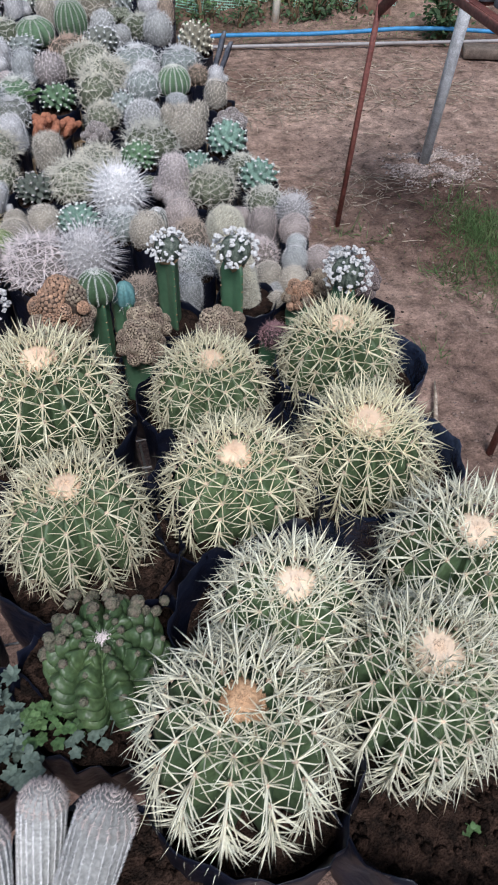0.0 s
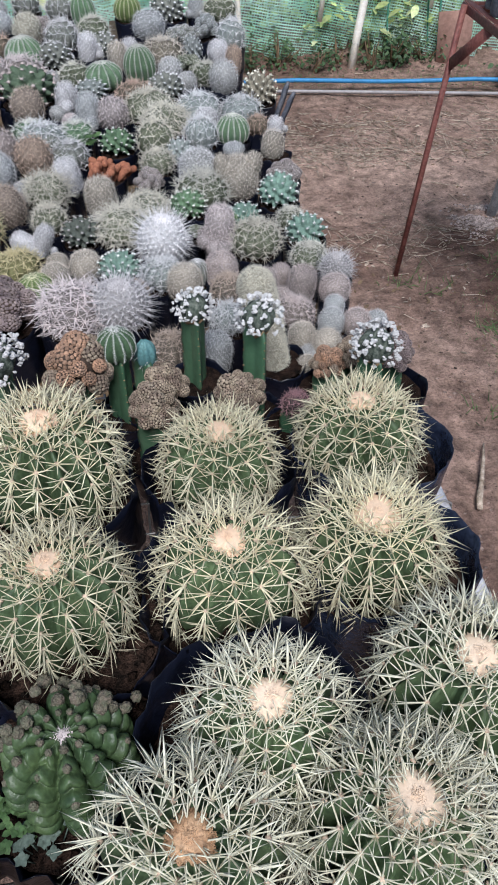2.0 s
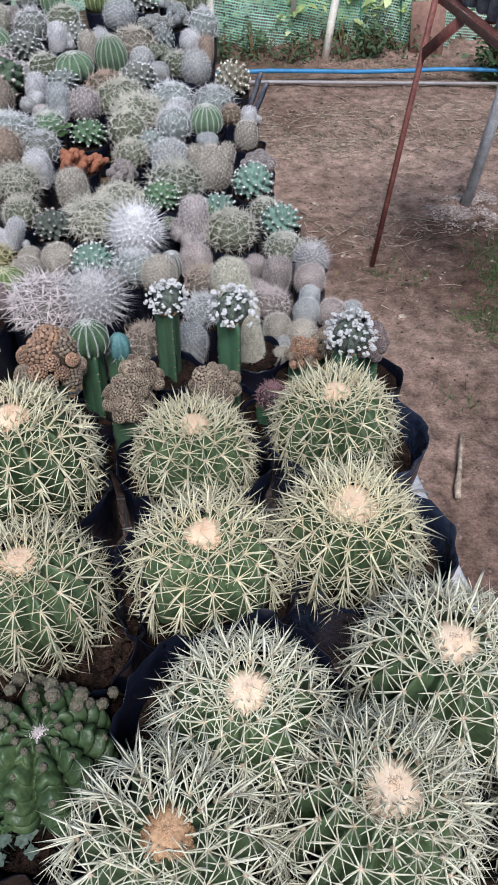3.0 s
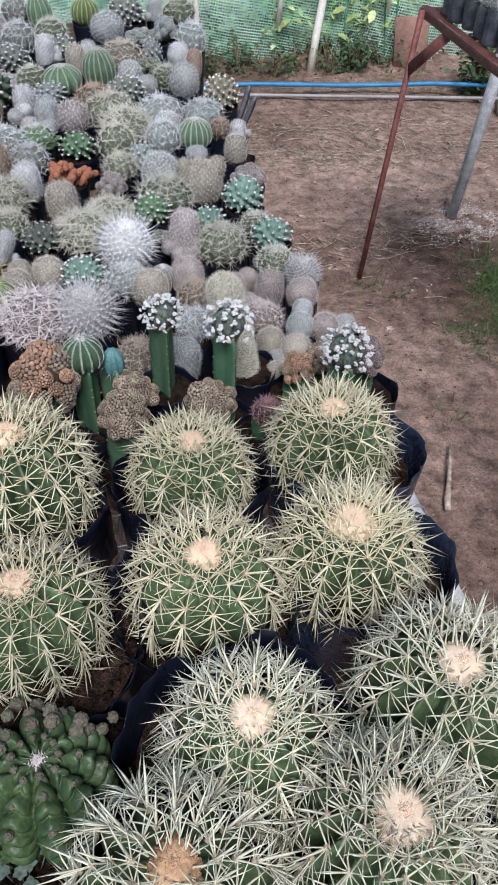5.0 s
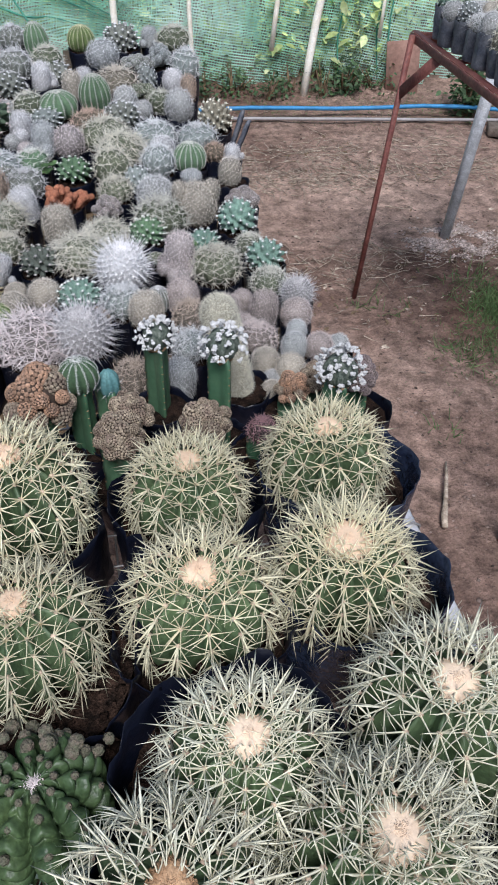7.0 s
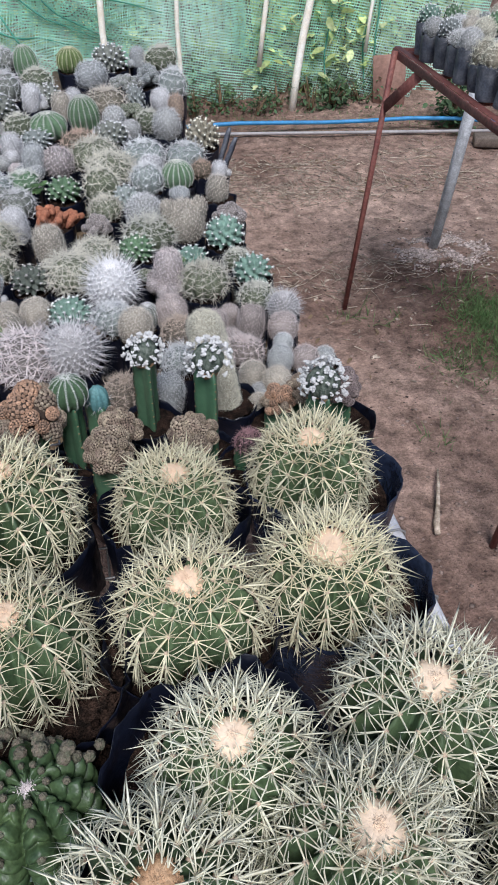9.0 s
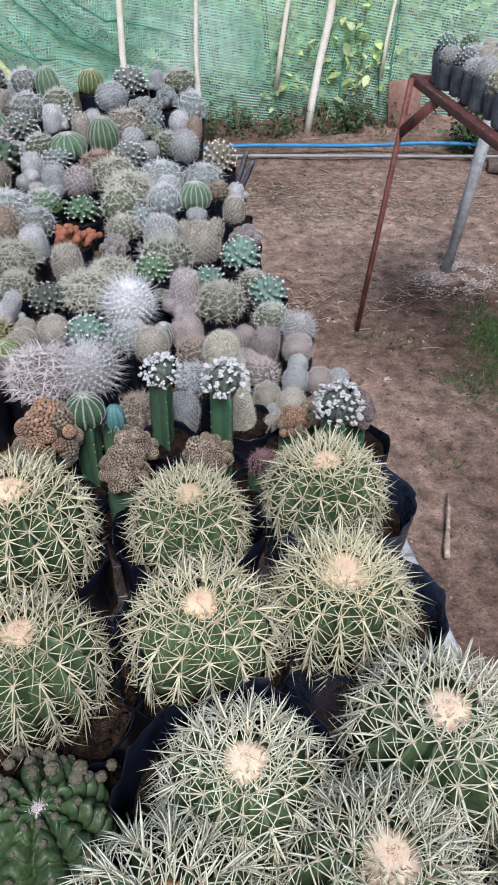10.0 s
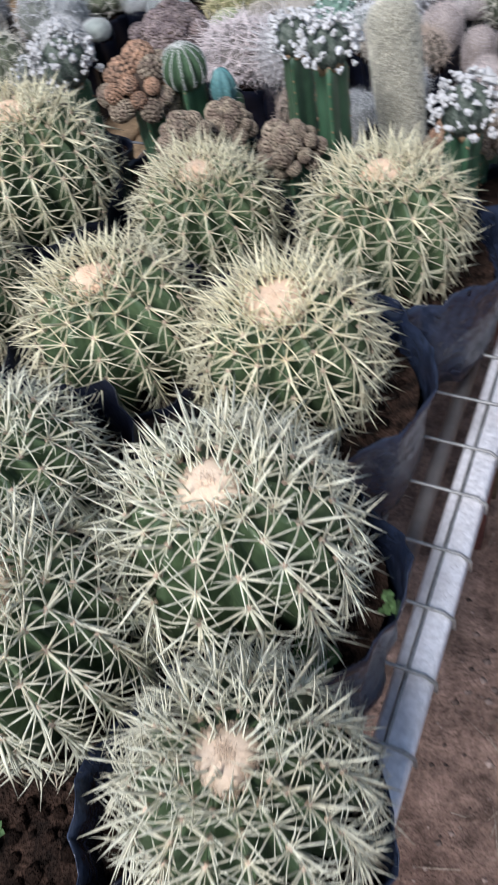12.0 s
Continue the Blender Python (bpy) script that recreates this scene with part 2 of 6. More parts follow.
# body colour, spine colour of the small cacti
TINTS = {
    "grey": ((0.195, 0.205, 0.180), (0.85, 0.84, 0.84)), "bluegrey": ((0.205, 0.222, 0.215), (0.82, 0.83, 0.84)),
    "white": ((0.260, 0.290, 0.275), (0.90, 0.90, 0.90)), "snow": ((0.480, 0.475, 0.480), (0.95, 0.93, 0.94)),
    "cream": ((0.271, 0.247, 0.189), (0.90, 0.86, 0.72)), "tan": ((0.215, 0.190, 0.145), (0.86, 0.78, 0.68)),
    "straw": ((0.150, 0.165, 0.110), (0.80, 0.76, 0.65)), "gold": ((0.207, 0.200, 0.090), (0.78, 0.69, 0.42)),
    "rose": ((0.190, 0.160, 0.140), (0.80, 0.69, 0.66)), "pink": ((0.215, 0.190, 0.175), (0.88, 0.78, 0.77)),
    "rust": ((0.166, 0.135, 0.100), (0.73, 0.55, 0.44)), "brown": ((0.150, 0.125, 0.100), (0.66, 0.54, 0.45)),
    "red": ((0.089, 0.130, 0.083), (0.80, 0.67, 0.64)), "green": ((0.120, 0.200, 0.115), (0.85, 0.85, 0.78)),
    "mint": ((0.185, 0.290, 0.235), (0.92, 0.93, 0.90)), "lime": ((0.150, 0.210, 0.075), (0.82, 0.80, 0.55)),
    "striped": ((0.065, 0.120, 0.062), (0.90, 0.90, 0.86)), "frost": ((0.310, 0.300, 0.300), (0.78, 0.75, 0.76)), "olive": ((0.115, 0.132, 0.085), (0.80, 0.78, 0.69)), "magenta": ((0.060, 0.045, 0.045), (0.46, 0.27, 0.29)), "dark": ((0.094, 0.108, 0.090), (0.62, 0.58, 0.56)),
}
M_BODY = {k: mat("skin_" + k, a, 0.75, 0.2, 50, 0.4) for k, (a, b) in TINTS.items()}
M_WOOL = {k: mat("wool_skin_" + k, tuple(0.43 * p + 0.30 * q for p, q in zip(a, b)), 0.95, 0.22, 50, 0.5, per_object=0.18) for k, (a, b) in TINTS.items()}
M_SP = {k: mat("spines_" + k, tuple(0.88 * c for c in b) if k != "snow" else b, 0.7, 0.15, 70, 0, per_object=0.12, island=0.2) for k, (a, b) in TINTS.items()}

# ---- mesh helpers ----
rng = np.random.default_rng(7)


def mesh(name, verts, faces, smooth=True):
    me = bpy.data.meshes.new(name)
    me.from_pydata([tuple(v) for v in verts], [], [tuple(f) for f in faces])
    me.update()
    if smooth:
        me.shade_smooth()
    return me


def join(pieces):
    vs, fs, n = [], [], 0
    for v, f in pieces:
        v = np.asarray(v, float)
        vs.append(v)
        fs += [tuple(int(i) + n for i in q) for q in f]
        n += len(v)
    return np.concatenate(vs), fs


def part(name, me, material, parent=None, label="", m=None):
    if not me.materials:
        me.materials.append(material)
    ob = new(name, me)
    if me.materials[0] != material:
        ob.material_slots[0].link = "OBJECT"
        ob.material_slots[0].material = material
    if parent:
        ob.parent = parent
    if m is not None:
        ob.matrix_basis = m
    if label:
        ob["label"] = label
    if name.endswith("_coat") or name in ("areole_felt", "tuft_cover", "soil"):
        ob["kind"] = "stuff"
    return ob


def thing(name, m, label, category, group="", kind=""):
    ob = new(name)
    ob.empty_display_size = 0.02
    ob.matrix_basis = m
    return tagged(ob, label, category, group, kind)


def grid_faces(nu, nv, wrap=True):
    """Faces of nv rings of nu vertices."""
    f = []
    for j in range(nv - 1):
        for i in range(nu if wrap else nu - 1):
            k = (i + 1) % nu
            f.append((j * nu + i, j * nu + k, (j + 1) * nu + k, (j + 1) * nu + i))
    return f


def lathe(radius, height, nu, cap=True):
    """Rings from arrays radius[j] (or radius[j][i]) and height[j] (or [j][i])."""
    a = np.linspace(0, 2 * np.pi, nu, endpoint=False)
    v = []
    for r, h in zip(radius, height):
        r, h = np.broadcast_to(r, nu), np.broadcast_to(h, nu)
        v.append(np.stack([r * np.cos(a), r * np.sin(a), h], 1))
    v = np.concatenate(v)
    f = grid_faces(nu, len(radius))
    if cap:
        f.append(tuple(range(nu))[::-1])
        f.append(tuple(range(nu * (len(radius) - 1), nu * len(radius))))
    return v, f


def ball(nu, nv, shape=None):
    """A unit ball from its underside up, whose surface shape(direction angles) may push in and out."""
    th = np.linspace(-0.48 * np.pi, 0.499 * np.pi, nv)
    a = np.linspace(0, 2 * np.pi, nu, endpoint=False)
    T, A = np.meshgrid(th, a, indexing="ij")
    R = np.ones_like(T) if shape is None else shape(T, A)
    v = np.stack([R * np.cos(T) * np.cos(A), R * np.cos(T) * np.sin(A), R * np.sin(T)], -1).reshape(-1, 3)
    f = grid_faces(nu, nv)
    f.append(tuple(range(nu))[::-1])
    f.append(tuple(range(nu * (nv - 1), nu * nv)))
    return v, f


def unit(v):
    return v / np.maximum(np.linalg.norm(v, axis=-1, keepdims=True), 1e-9)


def spikes(base, way, length, width, bend=None):
    """Three-sided tapering spines; with bend (a vector each) they curve, by a joint half way."""
    base, way = np.asarray(base, float), unit(np.asarray(way, float))
    n = len(base)
    length, width = np.broadcast_to(length, n)[:, None], np.broadcast_to(width, n)[:, None]
    side = unit(np.cross(way, rng.normal(size=(n, 3))))
    up = np.cross(way, side)
    ring = [side * math.cos(q) + up * math.sin(q) for q in (0, 2.094, 4.189)]
    tip = base + way * length
    k = np.arange(n)
    if bend is None:
        v = np.stack([base + width * r for r in ring] + [tip], 1).reshape(-1, 3)
        f = np.concatenate([np.stack([4 * k + i, 4 * k + (i + 1) % 3, 4 * k + 3], 1) for i in range(3)])
        return v, f.tolist()
    mid = base + way * length * 0.55 + bend * 0.3
    tip = tip + bend
    v = np.stack([base + width * r for r in ring] + [mid + 0.7 * width * r for r in ring] + [tip], 1).reshape(-1, 3)
    f = []
    for i in range(3):
        j = (i + 1) % 3
        f += np.stack([7 * k + i, 7 * k + j, 7 * k + 3 + j, 7 * k + 3 + i], 1).tolist()
        f += np.stack([7 * k + 3 + i, 7 * k + 3 + j, 7 * k + 6], 1).tolist()
    return v, f


def spiral(n, low=-0.6):
    """n directions spread evenly over a ball above the height low."""
    i = np.arange(n) + 0.5
    z = 1 - (1 - low) * i / n
    a = i * 2.39996
    r = np.sqrt(1 - z * z)
    return np.stack([r * np.cos(a), r * np.sin(a), z], 1)


def tangents(d):
    t = unit(np.cross(d, np.where(np.abs(d[:, 2:3]) > 0.95, [[1.0, 0, 0]], [[0, 0, 1.0]])))
    return t, np.cross(d, t)


def star(d, base, count, length, width, lift, jitter=0.25, bend=0.0, wild=0.07):
    """A star of count spines round each areole: base with the outward way d; lift 0 lies flat, 1 stands straight out."""
    t, s = tangents(d)
    pieces = []
    for k in range(count):
        q = 2 * np.pi * k / count + rng.uniform(-jitter, jitter, len(d)) + rng.uniform(0, 0.4)
        flat = t * np.cos(q)[:, None] + s * np.sin(q)[:, None]
        w = unit(flat * (1 - lift) + d * lift + rng.normal(0, wild, d.shape))
        L = length * rng.uniform(0.7, 1.2, len(d))
        b = None if not bend else (-d * 0.5 + rng.normal(0, 0.5, d.shape)) * bend * length
        pieces.append(spikes(base, w, L, width, b))
    return join(pieces)


def blobs(points, size, few=False):
    """Little eight-sided tufts; few: plain pebbles of eight faces."""
    o = np.array([(1, 0, 0), (0, 1, 0), (-1, 0, 0), (0, -1, 0), (0, 0, 1), (0, 0, -1),
                  (.62, .62, .5), (-.62, .62, .5), (-.62, -.62, .5), (.62, -.62, .5)])
    f0 = [(0, 6, 4), (6, 1, 4), (1, 7, 4), (7, 2, 4), (2, 8, 4), (8, 3, 4), (3, 9, 4), (9, 0, 4),
          (0, 1, 6), (1, 2, 7), (2, 3, 8), (3, 0, 9), (1, 0, 5), (2, 1, 5), (3, 2, 5), (0, 3, 5)]
    if few:
        o, f0 = o[:6], [(0, 1, 4), (1, 2, 4), (2, 3, 4), (3, 0, 4), (1, 0, 5), (2, 1, 5), (3, 2, 5), (0, 3, 5)]
    size = np.asarray(size, float)
    size = size if size.ndim == 2 else np.broadcast_to(size[..., None] if size.ndim else size, (len(points), 1))
    return join([(p + o * s * rng.uniform(0.8, 1.2, (len(o), 3)), f0) for p, s in zip(points, size)])


def bumpy(amount, freq, seed):
    def shape(T, A):
        out = np.empty_like(T)
        for i in np.ndindex(T.shape):
            p = Vector((math.cos(T[i]) * math.cos(A[i]), math.cos(T[i]) * math.sin(A[i]), math.sin(T[i])))
            out[i] = 1 + amount * noise.noise(p * freq + Vector((seed, 0, 0)))
        return out
    return shape


def tube(points, radius, sides=8):
    """A round bar along points; radius one number or one for each point."""
    P = [Vector(p) for p in points]
    R = np.broadcast_to(radius, len(P))
    v = []
    for i, p in enumerate(P):
        d = (P[min(i + 1, len(P) - 1)] - P[max(i - 1, 0)]).normalized()
        a = d.cross(Vector((0, 0, 1)) if abs(d.z) < 0.9 else Vector((1, 0, 0))).normalized()
        b = d.cross(a)
        for k in range(sides):
            q = 2 * math.pi * k / sides
            v.append(p + (a * math.cos(q) + b * math.sin(q)) * float(R[i]))
    f = grid_faces(sides, len(P))
    f.append(tuple(range(sides))[::-1])
    f.append(tuple(range(sides * (len(P) - 1), sides * len(P))))
    return np.array(v), f


def beam(a, b, w, h, bevel=0.003):
    """A square bar from a to b, with chamfered edges: w across, h high."""
    a, b = Vector(a), Vector(b)
    d = (b - a).normalized()
    s = d.cross(Vector((0, 0, 1)) if abs(d.z) < 0.9 else Vector((0, 1, 0))).normalized()
    u = s.cross(d)
    x, y = w / 2, h / 2
    ring = [(x - bevel, y), (x, y - bevel), (x, -y + bevel), (x - bevel, -y), (-x + bevel, -y), (-x, -y + bevel), (-x, y - bevel), (-x + bevel, y)]
    v = [p + s * i + u * j for p in (a, b) for i, j in ring]
    f = grid_faces(8, 2) + [tuple(range(8))[::-1], tuple(range(8, 16))]
    return np.array(v), f


# ---- ground ----
def ground_height(x, y):
    p = Vector((x, y, 0))
    near = 1.0 if abs(x) < 12 and abs(y) < 12 else 0.0
    bank = 0.27 * math.exp(-((y - 5.10) / 0.24) ** 2) * min(1.0, max(0.0, (x - 0.2) / 0.5)) * near
    return bank + near * (0.018 * noise.noise(p * 1.1) + 0.012 * noise.noise(p * 4.0) + 0.007 * noise.noise(p * 11.0) + 0.004 * noise.noise(p * 23.0))


s_ = np.linspace(-1, 1, 281)
axis = np.sign(s_) * (3.6 * np.abs(s_) + 220 * np.abs(s_) ** 11)
gv = [(x + 1.0, y + 2.4, ground_height(x + 1.0, y + 2.4)) for y in axis for x in axis]
gf = grid_faces(281, 281, wrap=False)
tagged(part("ground", mesh("ground", gv, gf), M_GROUND), "brown packed earth, dusty and trodden", "ground", kind="structure")

# ---- first bench: wire mesh on a white painted frame ----
BENCH, BENCH2 = 0.779, 0.68
bench = thing("bench", pose(0, 0, 0), "low wire-mesh bench with a chalky white painted frame", "bench")
part("side_rail", mesh("side_rail", *beam((0.4215, -0.55, BENCH - 0.022), (0.4215, 0.93, BENCH - 0.022), 0.030, 0.040)), M_WHITE, bench, "white painted edge rail")
part("inner_rail", mesh("inner_rail", *tube([(0.385, -0.55, BENCH - 0.045), (0.385, 0.93, BENCH - 0.045)], 0.008, 10)), M_PIPE, bench, "grey pipe under the mesh")
part("side_rail", mesh("side_rail", *beam((-0.62, -0.55, BENCH - 0.022), (-0.62, 0.93, BENCH - 0.022), 0.030, 0.040)), M_WHITE, bench)
wires = []
for k in range(28):
    y = -0.53 + 0.0535 * k + rng.uniform(-0.003, 0.003)
    wires.append(tube([(-0.635, y, BENCH + 0.002), (0.2, y + 0.001, BENCH + 0.002), (0.430, y - 0.001, BENCH + 0.0025), (0.4385, y - 0.002, BENCH - 0.003),
                       (0.4395, y - 0.003, BENCH - 0.016)], 0.0017, 6))
for k in range(20):
    x = -0.60 + 0.0535 * k
    wires.append(tube([(x, -0.55, BENCH - 0.001), (x, 0.93, BENCH - 0.001)], 0.0017, 6))
part("wire_mesh", mesh("wire_mesh", *join(wires)), M_WIRE, bench, "galvanised wire mesh")
for x, y in ((0.40, -0.5), (0.40, 0.88), (-0.60, -0.5), (-0.60, 0.88)):
    part("leg", mesh("leg", *beam((x, y, 0.0), (x, y, BENCH - 0.042), 0.032, 0.032)), M_RUST, bench)
# ---- second bench, lower ----
bench2 = thing("bench", pose(0, 0, 0), "long low plank bench crowded with small cacti", "bench")
for k in range(11):
    x = -1.044 + 0.142 * k
    part("plank", mesh("plank", *beam((x, 0.96, BENCH2 - 0.012), (x, 3.22, BENCH2 - 0.012), 0.13, 0.022)), M_TWIG, bench2)
for x in (-1.03, 0.40):
    for y in (1.0, 2.1, 3.15):
        part("leg", mesh("leg", *beam((x, y, 0.0), (x, y, BENCH2 - 0.023), 0.04, 0.04)), M_TWIG, bench2)

# ---- bags and soil ----


def bag_mesh(seed, nu=60):
    """Black film bag of radius 1 and height 1: slack folded film, pinched here and there, with an uneven open rim."""
    a = np.linspace(0, 2 * np.pi, nu, endpoint=False)

    def n3(x, y, z):
        return noise.noise(Vector((x, y, z)))
    rows, hs = [], []
    prof = [(0.84, 0.0), (0.95, 0.03), (0.97, 0.15), (0.98, 0.3), (0.99, 0.45), (1.0, 0.6), (1.0, 0.75), (1.015, 0.88), (1.03, 1.0), (1.022, 1.0), (0.995, 0.88), (0.97, 0.72), (0.95, 0.55)]
    for r, h in prof:
        out = []
        lift = []
        for q in a:
            c, s = math.cos(q), math.sin(q)
            low = n3(c * 1.3 + seed * 7, s * 1.3, h * 0.8)
            crease = 1 - 2 * abs(n3(c * 3.2 + seed * 3, s * 3.2, h * 1.1 + 9))
            fine = 1 - 2 * abs(n3(c * 8 + seed * 5, s * 8, h * 3.5 + 4))
            out.append(r * (1 + 0.10 * low + 0.085 * (crease - 0.5) + 0.025 * fine))
            up = n3(c * 1.5 + seed, s * 1.5, 5.0) + 0.5 * n3(c * 4 + seed, s * 4, 2.0)
            lift.append(0.16 * up * max(0.0, (h - 0.45) / 0.55))
        rows.append(np.array(out))
        hs.append(h + np.array(lift))
    v, f = lathe(rows, hs, nu, cap=False)
    f.append(tuple(range(nu))[::-1])
    return mesh("bag", v, f)


def soil_mesh(seed, nu=30, grains=260):
    rows, hs = [], []
    for r in (0.97, 0.8, 0.6, 0.4, 0.2, 0.04):
        a = np.linspace(0, 2 * np.pi, nu, endpoint=False)
        rows.append(np.full(nu, r))
        hs.append(np.array([0.09 * noise.noise(Vector((r * math.cos(q) * 5 + seed * 9, r * math.sin(q) * 5, 0))) + 0.05 * (1 - r) for q in a]))
    v, f = lathe(rows, hs, nu, cap=False)
    f.append(tuple(range(nu * 5, nu * 6)))
    crumbs = rng.uniform(-1, 1, (grains, 3))
    crumbs = crumbs[np.hypot(crumbs[:, 0], crumbs[:, 1]) < 0.92]
    crumbs[:, 2] = [0.09 * noise.noise(Vector((x * 5 + seed * 9, y * 5, 0))) + 0.05 * (1 - math.hypot(x, y)) + 0.008 for x, y, _ in crumbs]
    return mesh("soil", *join([(v, f), blobs(crumbs, 0.012 + 0.055 * rng.uniform(0, 1, len(crumbs)) ** 2)]))


BAGS = [bag_mesh(s) for s in range(7)]
SOILS = [soil_mesh(s, 30, 420) for s in range(3)]
SMALL_BAGS = [bag_mesh(s + 10, 32) for s in range(5)]
SMALL_SOILS = [soil_mesh(s + 10, 16, 10) for s in range(3)]


def bagged(root, radius, height, top=0.9, shift=(0, 0), film=None):
    """Bag and soil under a root that stands at the bag's base."""
    q = random.uniform(0, 360)
    part("bag", random.choice(BAGS if radius > 0.06 else SMALL_BAGS), film or M_BAG, root, "faded black plastic grow bag" if film else "black plastic grow bag", pose(*shift, 0, 0, 0, q) @ Matrix.Diagonal((radius, radius, height, 1)))
    part("soil", random.choice(SOILS if radius > 0.06 else SMALL_SOILS), M_SOIL, root, "dark crumbly soil", pose(*shift, height * top, 0, 0, q) @ Matrix.Diagonal((radius * 0.97, radius * 0.97, radius * 0.9, 1)))


# ---- golden barrel cacti ----
def squarish(T, n):
    """How far a ball with fuller shoulders reaches out at the height angle T; n=2 is round."""
    return (np.abs(np.cos(T)) ** n + np.abs(np.sin(T)) ** n) ** (-1.0 / n)


def barrel(x, y, crown, r, ribs=20, gold=0.5, length=0.46, rows=8, tall=0.95, bag=0.088, shift=(0, 0), label="", seed=0, wide=0.215, tawny=False):
    """A barrel whose woolly crown lies at height crown; r: body radius to the rib crests; the bag may sit off centre by shift."""
    g = np.random.default_rng(seed + 100)
    half = r * tall
    centre = crown - half * 0.99
    soil = centre - half * 0.66
    root = thing("barrel_cactus", pose(x, y, BENCH + 0.004), label or "round green barrel cactus with straw-coloured spines in a black bag", "cactus", "barrel cacti")
    deep = soil - BENCH + 0.038
    bagged(root, bag, deep, (deep - 0.037) / deep, shift, M_FADED if x > 0.25 else None)
    turn = g.uniform(0, 6.28)

    def shape(T, A):
        w = np.abs(((A + turn) * ribs / (2 * np.pi)) % 1 - 0.5) * 2
        depth = 0.36 * np.clip(np.cos(T) * 1.25, 0, 1)
        return squarish(T, 2.25) * (1 - depth * (1 - w) ** 0.85)
    body = pose(0, 0, centre - BENCH - 0.004, g.uniform(-3, 3), g.uniform(-3, 3), 0) @ Matrix.Diagonal((r, r, half, 1))
    stem = part("stem", mesh("stem", *ball(ribs * 8, 34, shape)), M_BARREL, root, "ribbed green stem", body)
    pts = []
    for k in range(ribs):
        a = -turn + 2 * np.pi * k / ribs
        step = (0.12 if k % 2 else -0.12) + g.uniform(-0.08, 0.08)
        for t in 1.20 - 1.90 * (np.clip((np.arange(rows) + step) / (rows - 1.0), 0, 1.05)) ** 1.06:
            pts.append((np.cos(t) * np.cos(a), np.cos(t) * np.sin(a), np.sin(t), t))
    pts = np.array(pts)
    d, t = pts[:, :3], pts[:, 3]
    base = d * squarish(t, 2.25)[:, None]
    side, up = tangents(d)
    up = np.where(up[:, 2:3] < 0, -up, up)
    n = len(d)
    young = np.clip((t - 0.45) / 0.55, 0, 1)[:, None]
    old = np.clip((0.25 - t) / 0.8, 0, 1)[:, None]
    thick, dense, star_of = (0.78, 0.95, 8) if gold > 0.5 else (0.78, 0.94, 10)
    pieces, crest, aged = [], [], []
    low = g.uniform(-0.60, -0.25, n)

    def lay(w, L, width, bend, there=None):
        there = np.ones(n, bool) if there is None else there
        for keep, coat in ((there & (t > 0.72), crest), (there & (t > low) & (t <= 0.72), pieces), (there & (t <= low), aged)):
            if keep.any():
                coat.append(spikes(base[keep], w[keep], L[keep], width[keep] if np.ndim(width) else width, bend[keep]))
    # side spines spread in a star over the ribs; low ones fan downwards, those at the shoulder stand up and arch out
    for k in range(star_of):
        q = 2 * np.pi * (k + 0.5) / star_of + g.uniform(-0.16, 0.16, n)
        flat = side * np.cos(q)[:, None] * 1.15 + up * np.sin(q)[:, None] - up * (0.75 * old + 0.25 * (1 - young))
        lift = (g.uniform(0.22, 0.50, n))[:, None] + 0.14 * young
        w = unit(flat * (1 - lift) + d * lift + np.array([0, 0, 0.16]) * young)
        L = length * g.uniform(0.78, 1.15, n)
        bend = (-d * 0.16 + g.normal(0, 0.09, d.shape) - np.array([0, 0, 0.05])) * L[:, None]
        lay(w, L, thick * g.uniform(0.0125, 0.0165, n), bend, g.uniform(0, 1, n) < dense - 0.14 * young[:, 0])
    # one stout spine of each cushion points down along the rib, two lesser ones stand off to the sides
    w = unit(d * (0.20 + 0.48 * young) - up * (1.0 - 0.95 * young) + side * g.normal(0, 0.10, (n, 1)))
    lay(w, length * g.uniform(1.15, 1.50, n) * (1 - 0.2 * young[:, 0]), 0.0265 * thick, (g.normal(0, 0.04, d.shape) - d * 0.05) * length)
    for sgn in (-1, 1):
        w = unit(d * 0.70 + side * sgn * g.uniform(0.25, 0.75, (n, 1)) + up * (g.uniform(-0.45, 0.15, (n, 1)) + 0.35 * young))
        lay(w, length * g.uniform(0.65, 1.05, n), 0.0155 * thick, (g.normal(0, 0.06, d.shape) - d * 0.08 * (1 - young)) * length, g.uniform(0, 1, n) < 0.85 - 0.35 * young[:, 0])
    # young spines pressing in round the wool
    for ta, many in ((1.33, 2), (1.42, 2)):
        k = np.arange(ribs)
        a = -turn + 2 * np.pi * (k + (0.5 if many < 3 else 0.0)) / ribs + g.normal(0, 0.05, ribs)
        dd = np.stack([np.cos(ta) * np.cos(a), np.cos(ta) * np.sin(a), np.full(ribs, np.sin(ta))], 1)
        out = unit(dd * np.array([1, 1, 0]))
        for _ in range(many):
            w = unit(out * g.uniform(0.15, 1.0, (ribs, 1)) + np.array([0, 0, 0.85]) + g.normal(0, 0.30, (ribs, 3)))
            L = length * g.uniform(0.45, 0.85, ribs)
            crest.append(spikes(dd * squarish(np.full(ribs, ta), 2.25)[:, None], w, L, 0.0115, (out * 0.12 + g.normal(0, 0.05, (ribs, 3))) * L[:, None]))
    part("spine_coat", mesh("spine_coat", *join(pieces)), M_SPINE_T if gold > 0.5 else M_SPINE_W, stem, "stiff pale straw spines" if gold > 0.5 else "stiff ivory spines")
    part("lower_spine_coat", mesh("lower_spine_coat", *join(aged)), M_SPINE_OLD, stem, "weathered brownish spines near the soil")
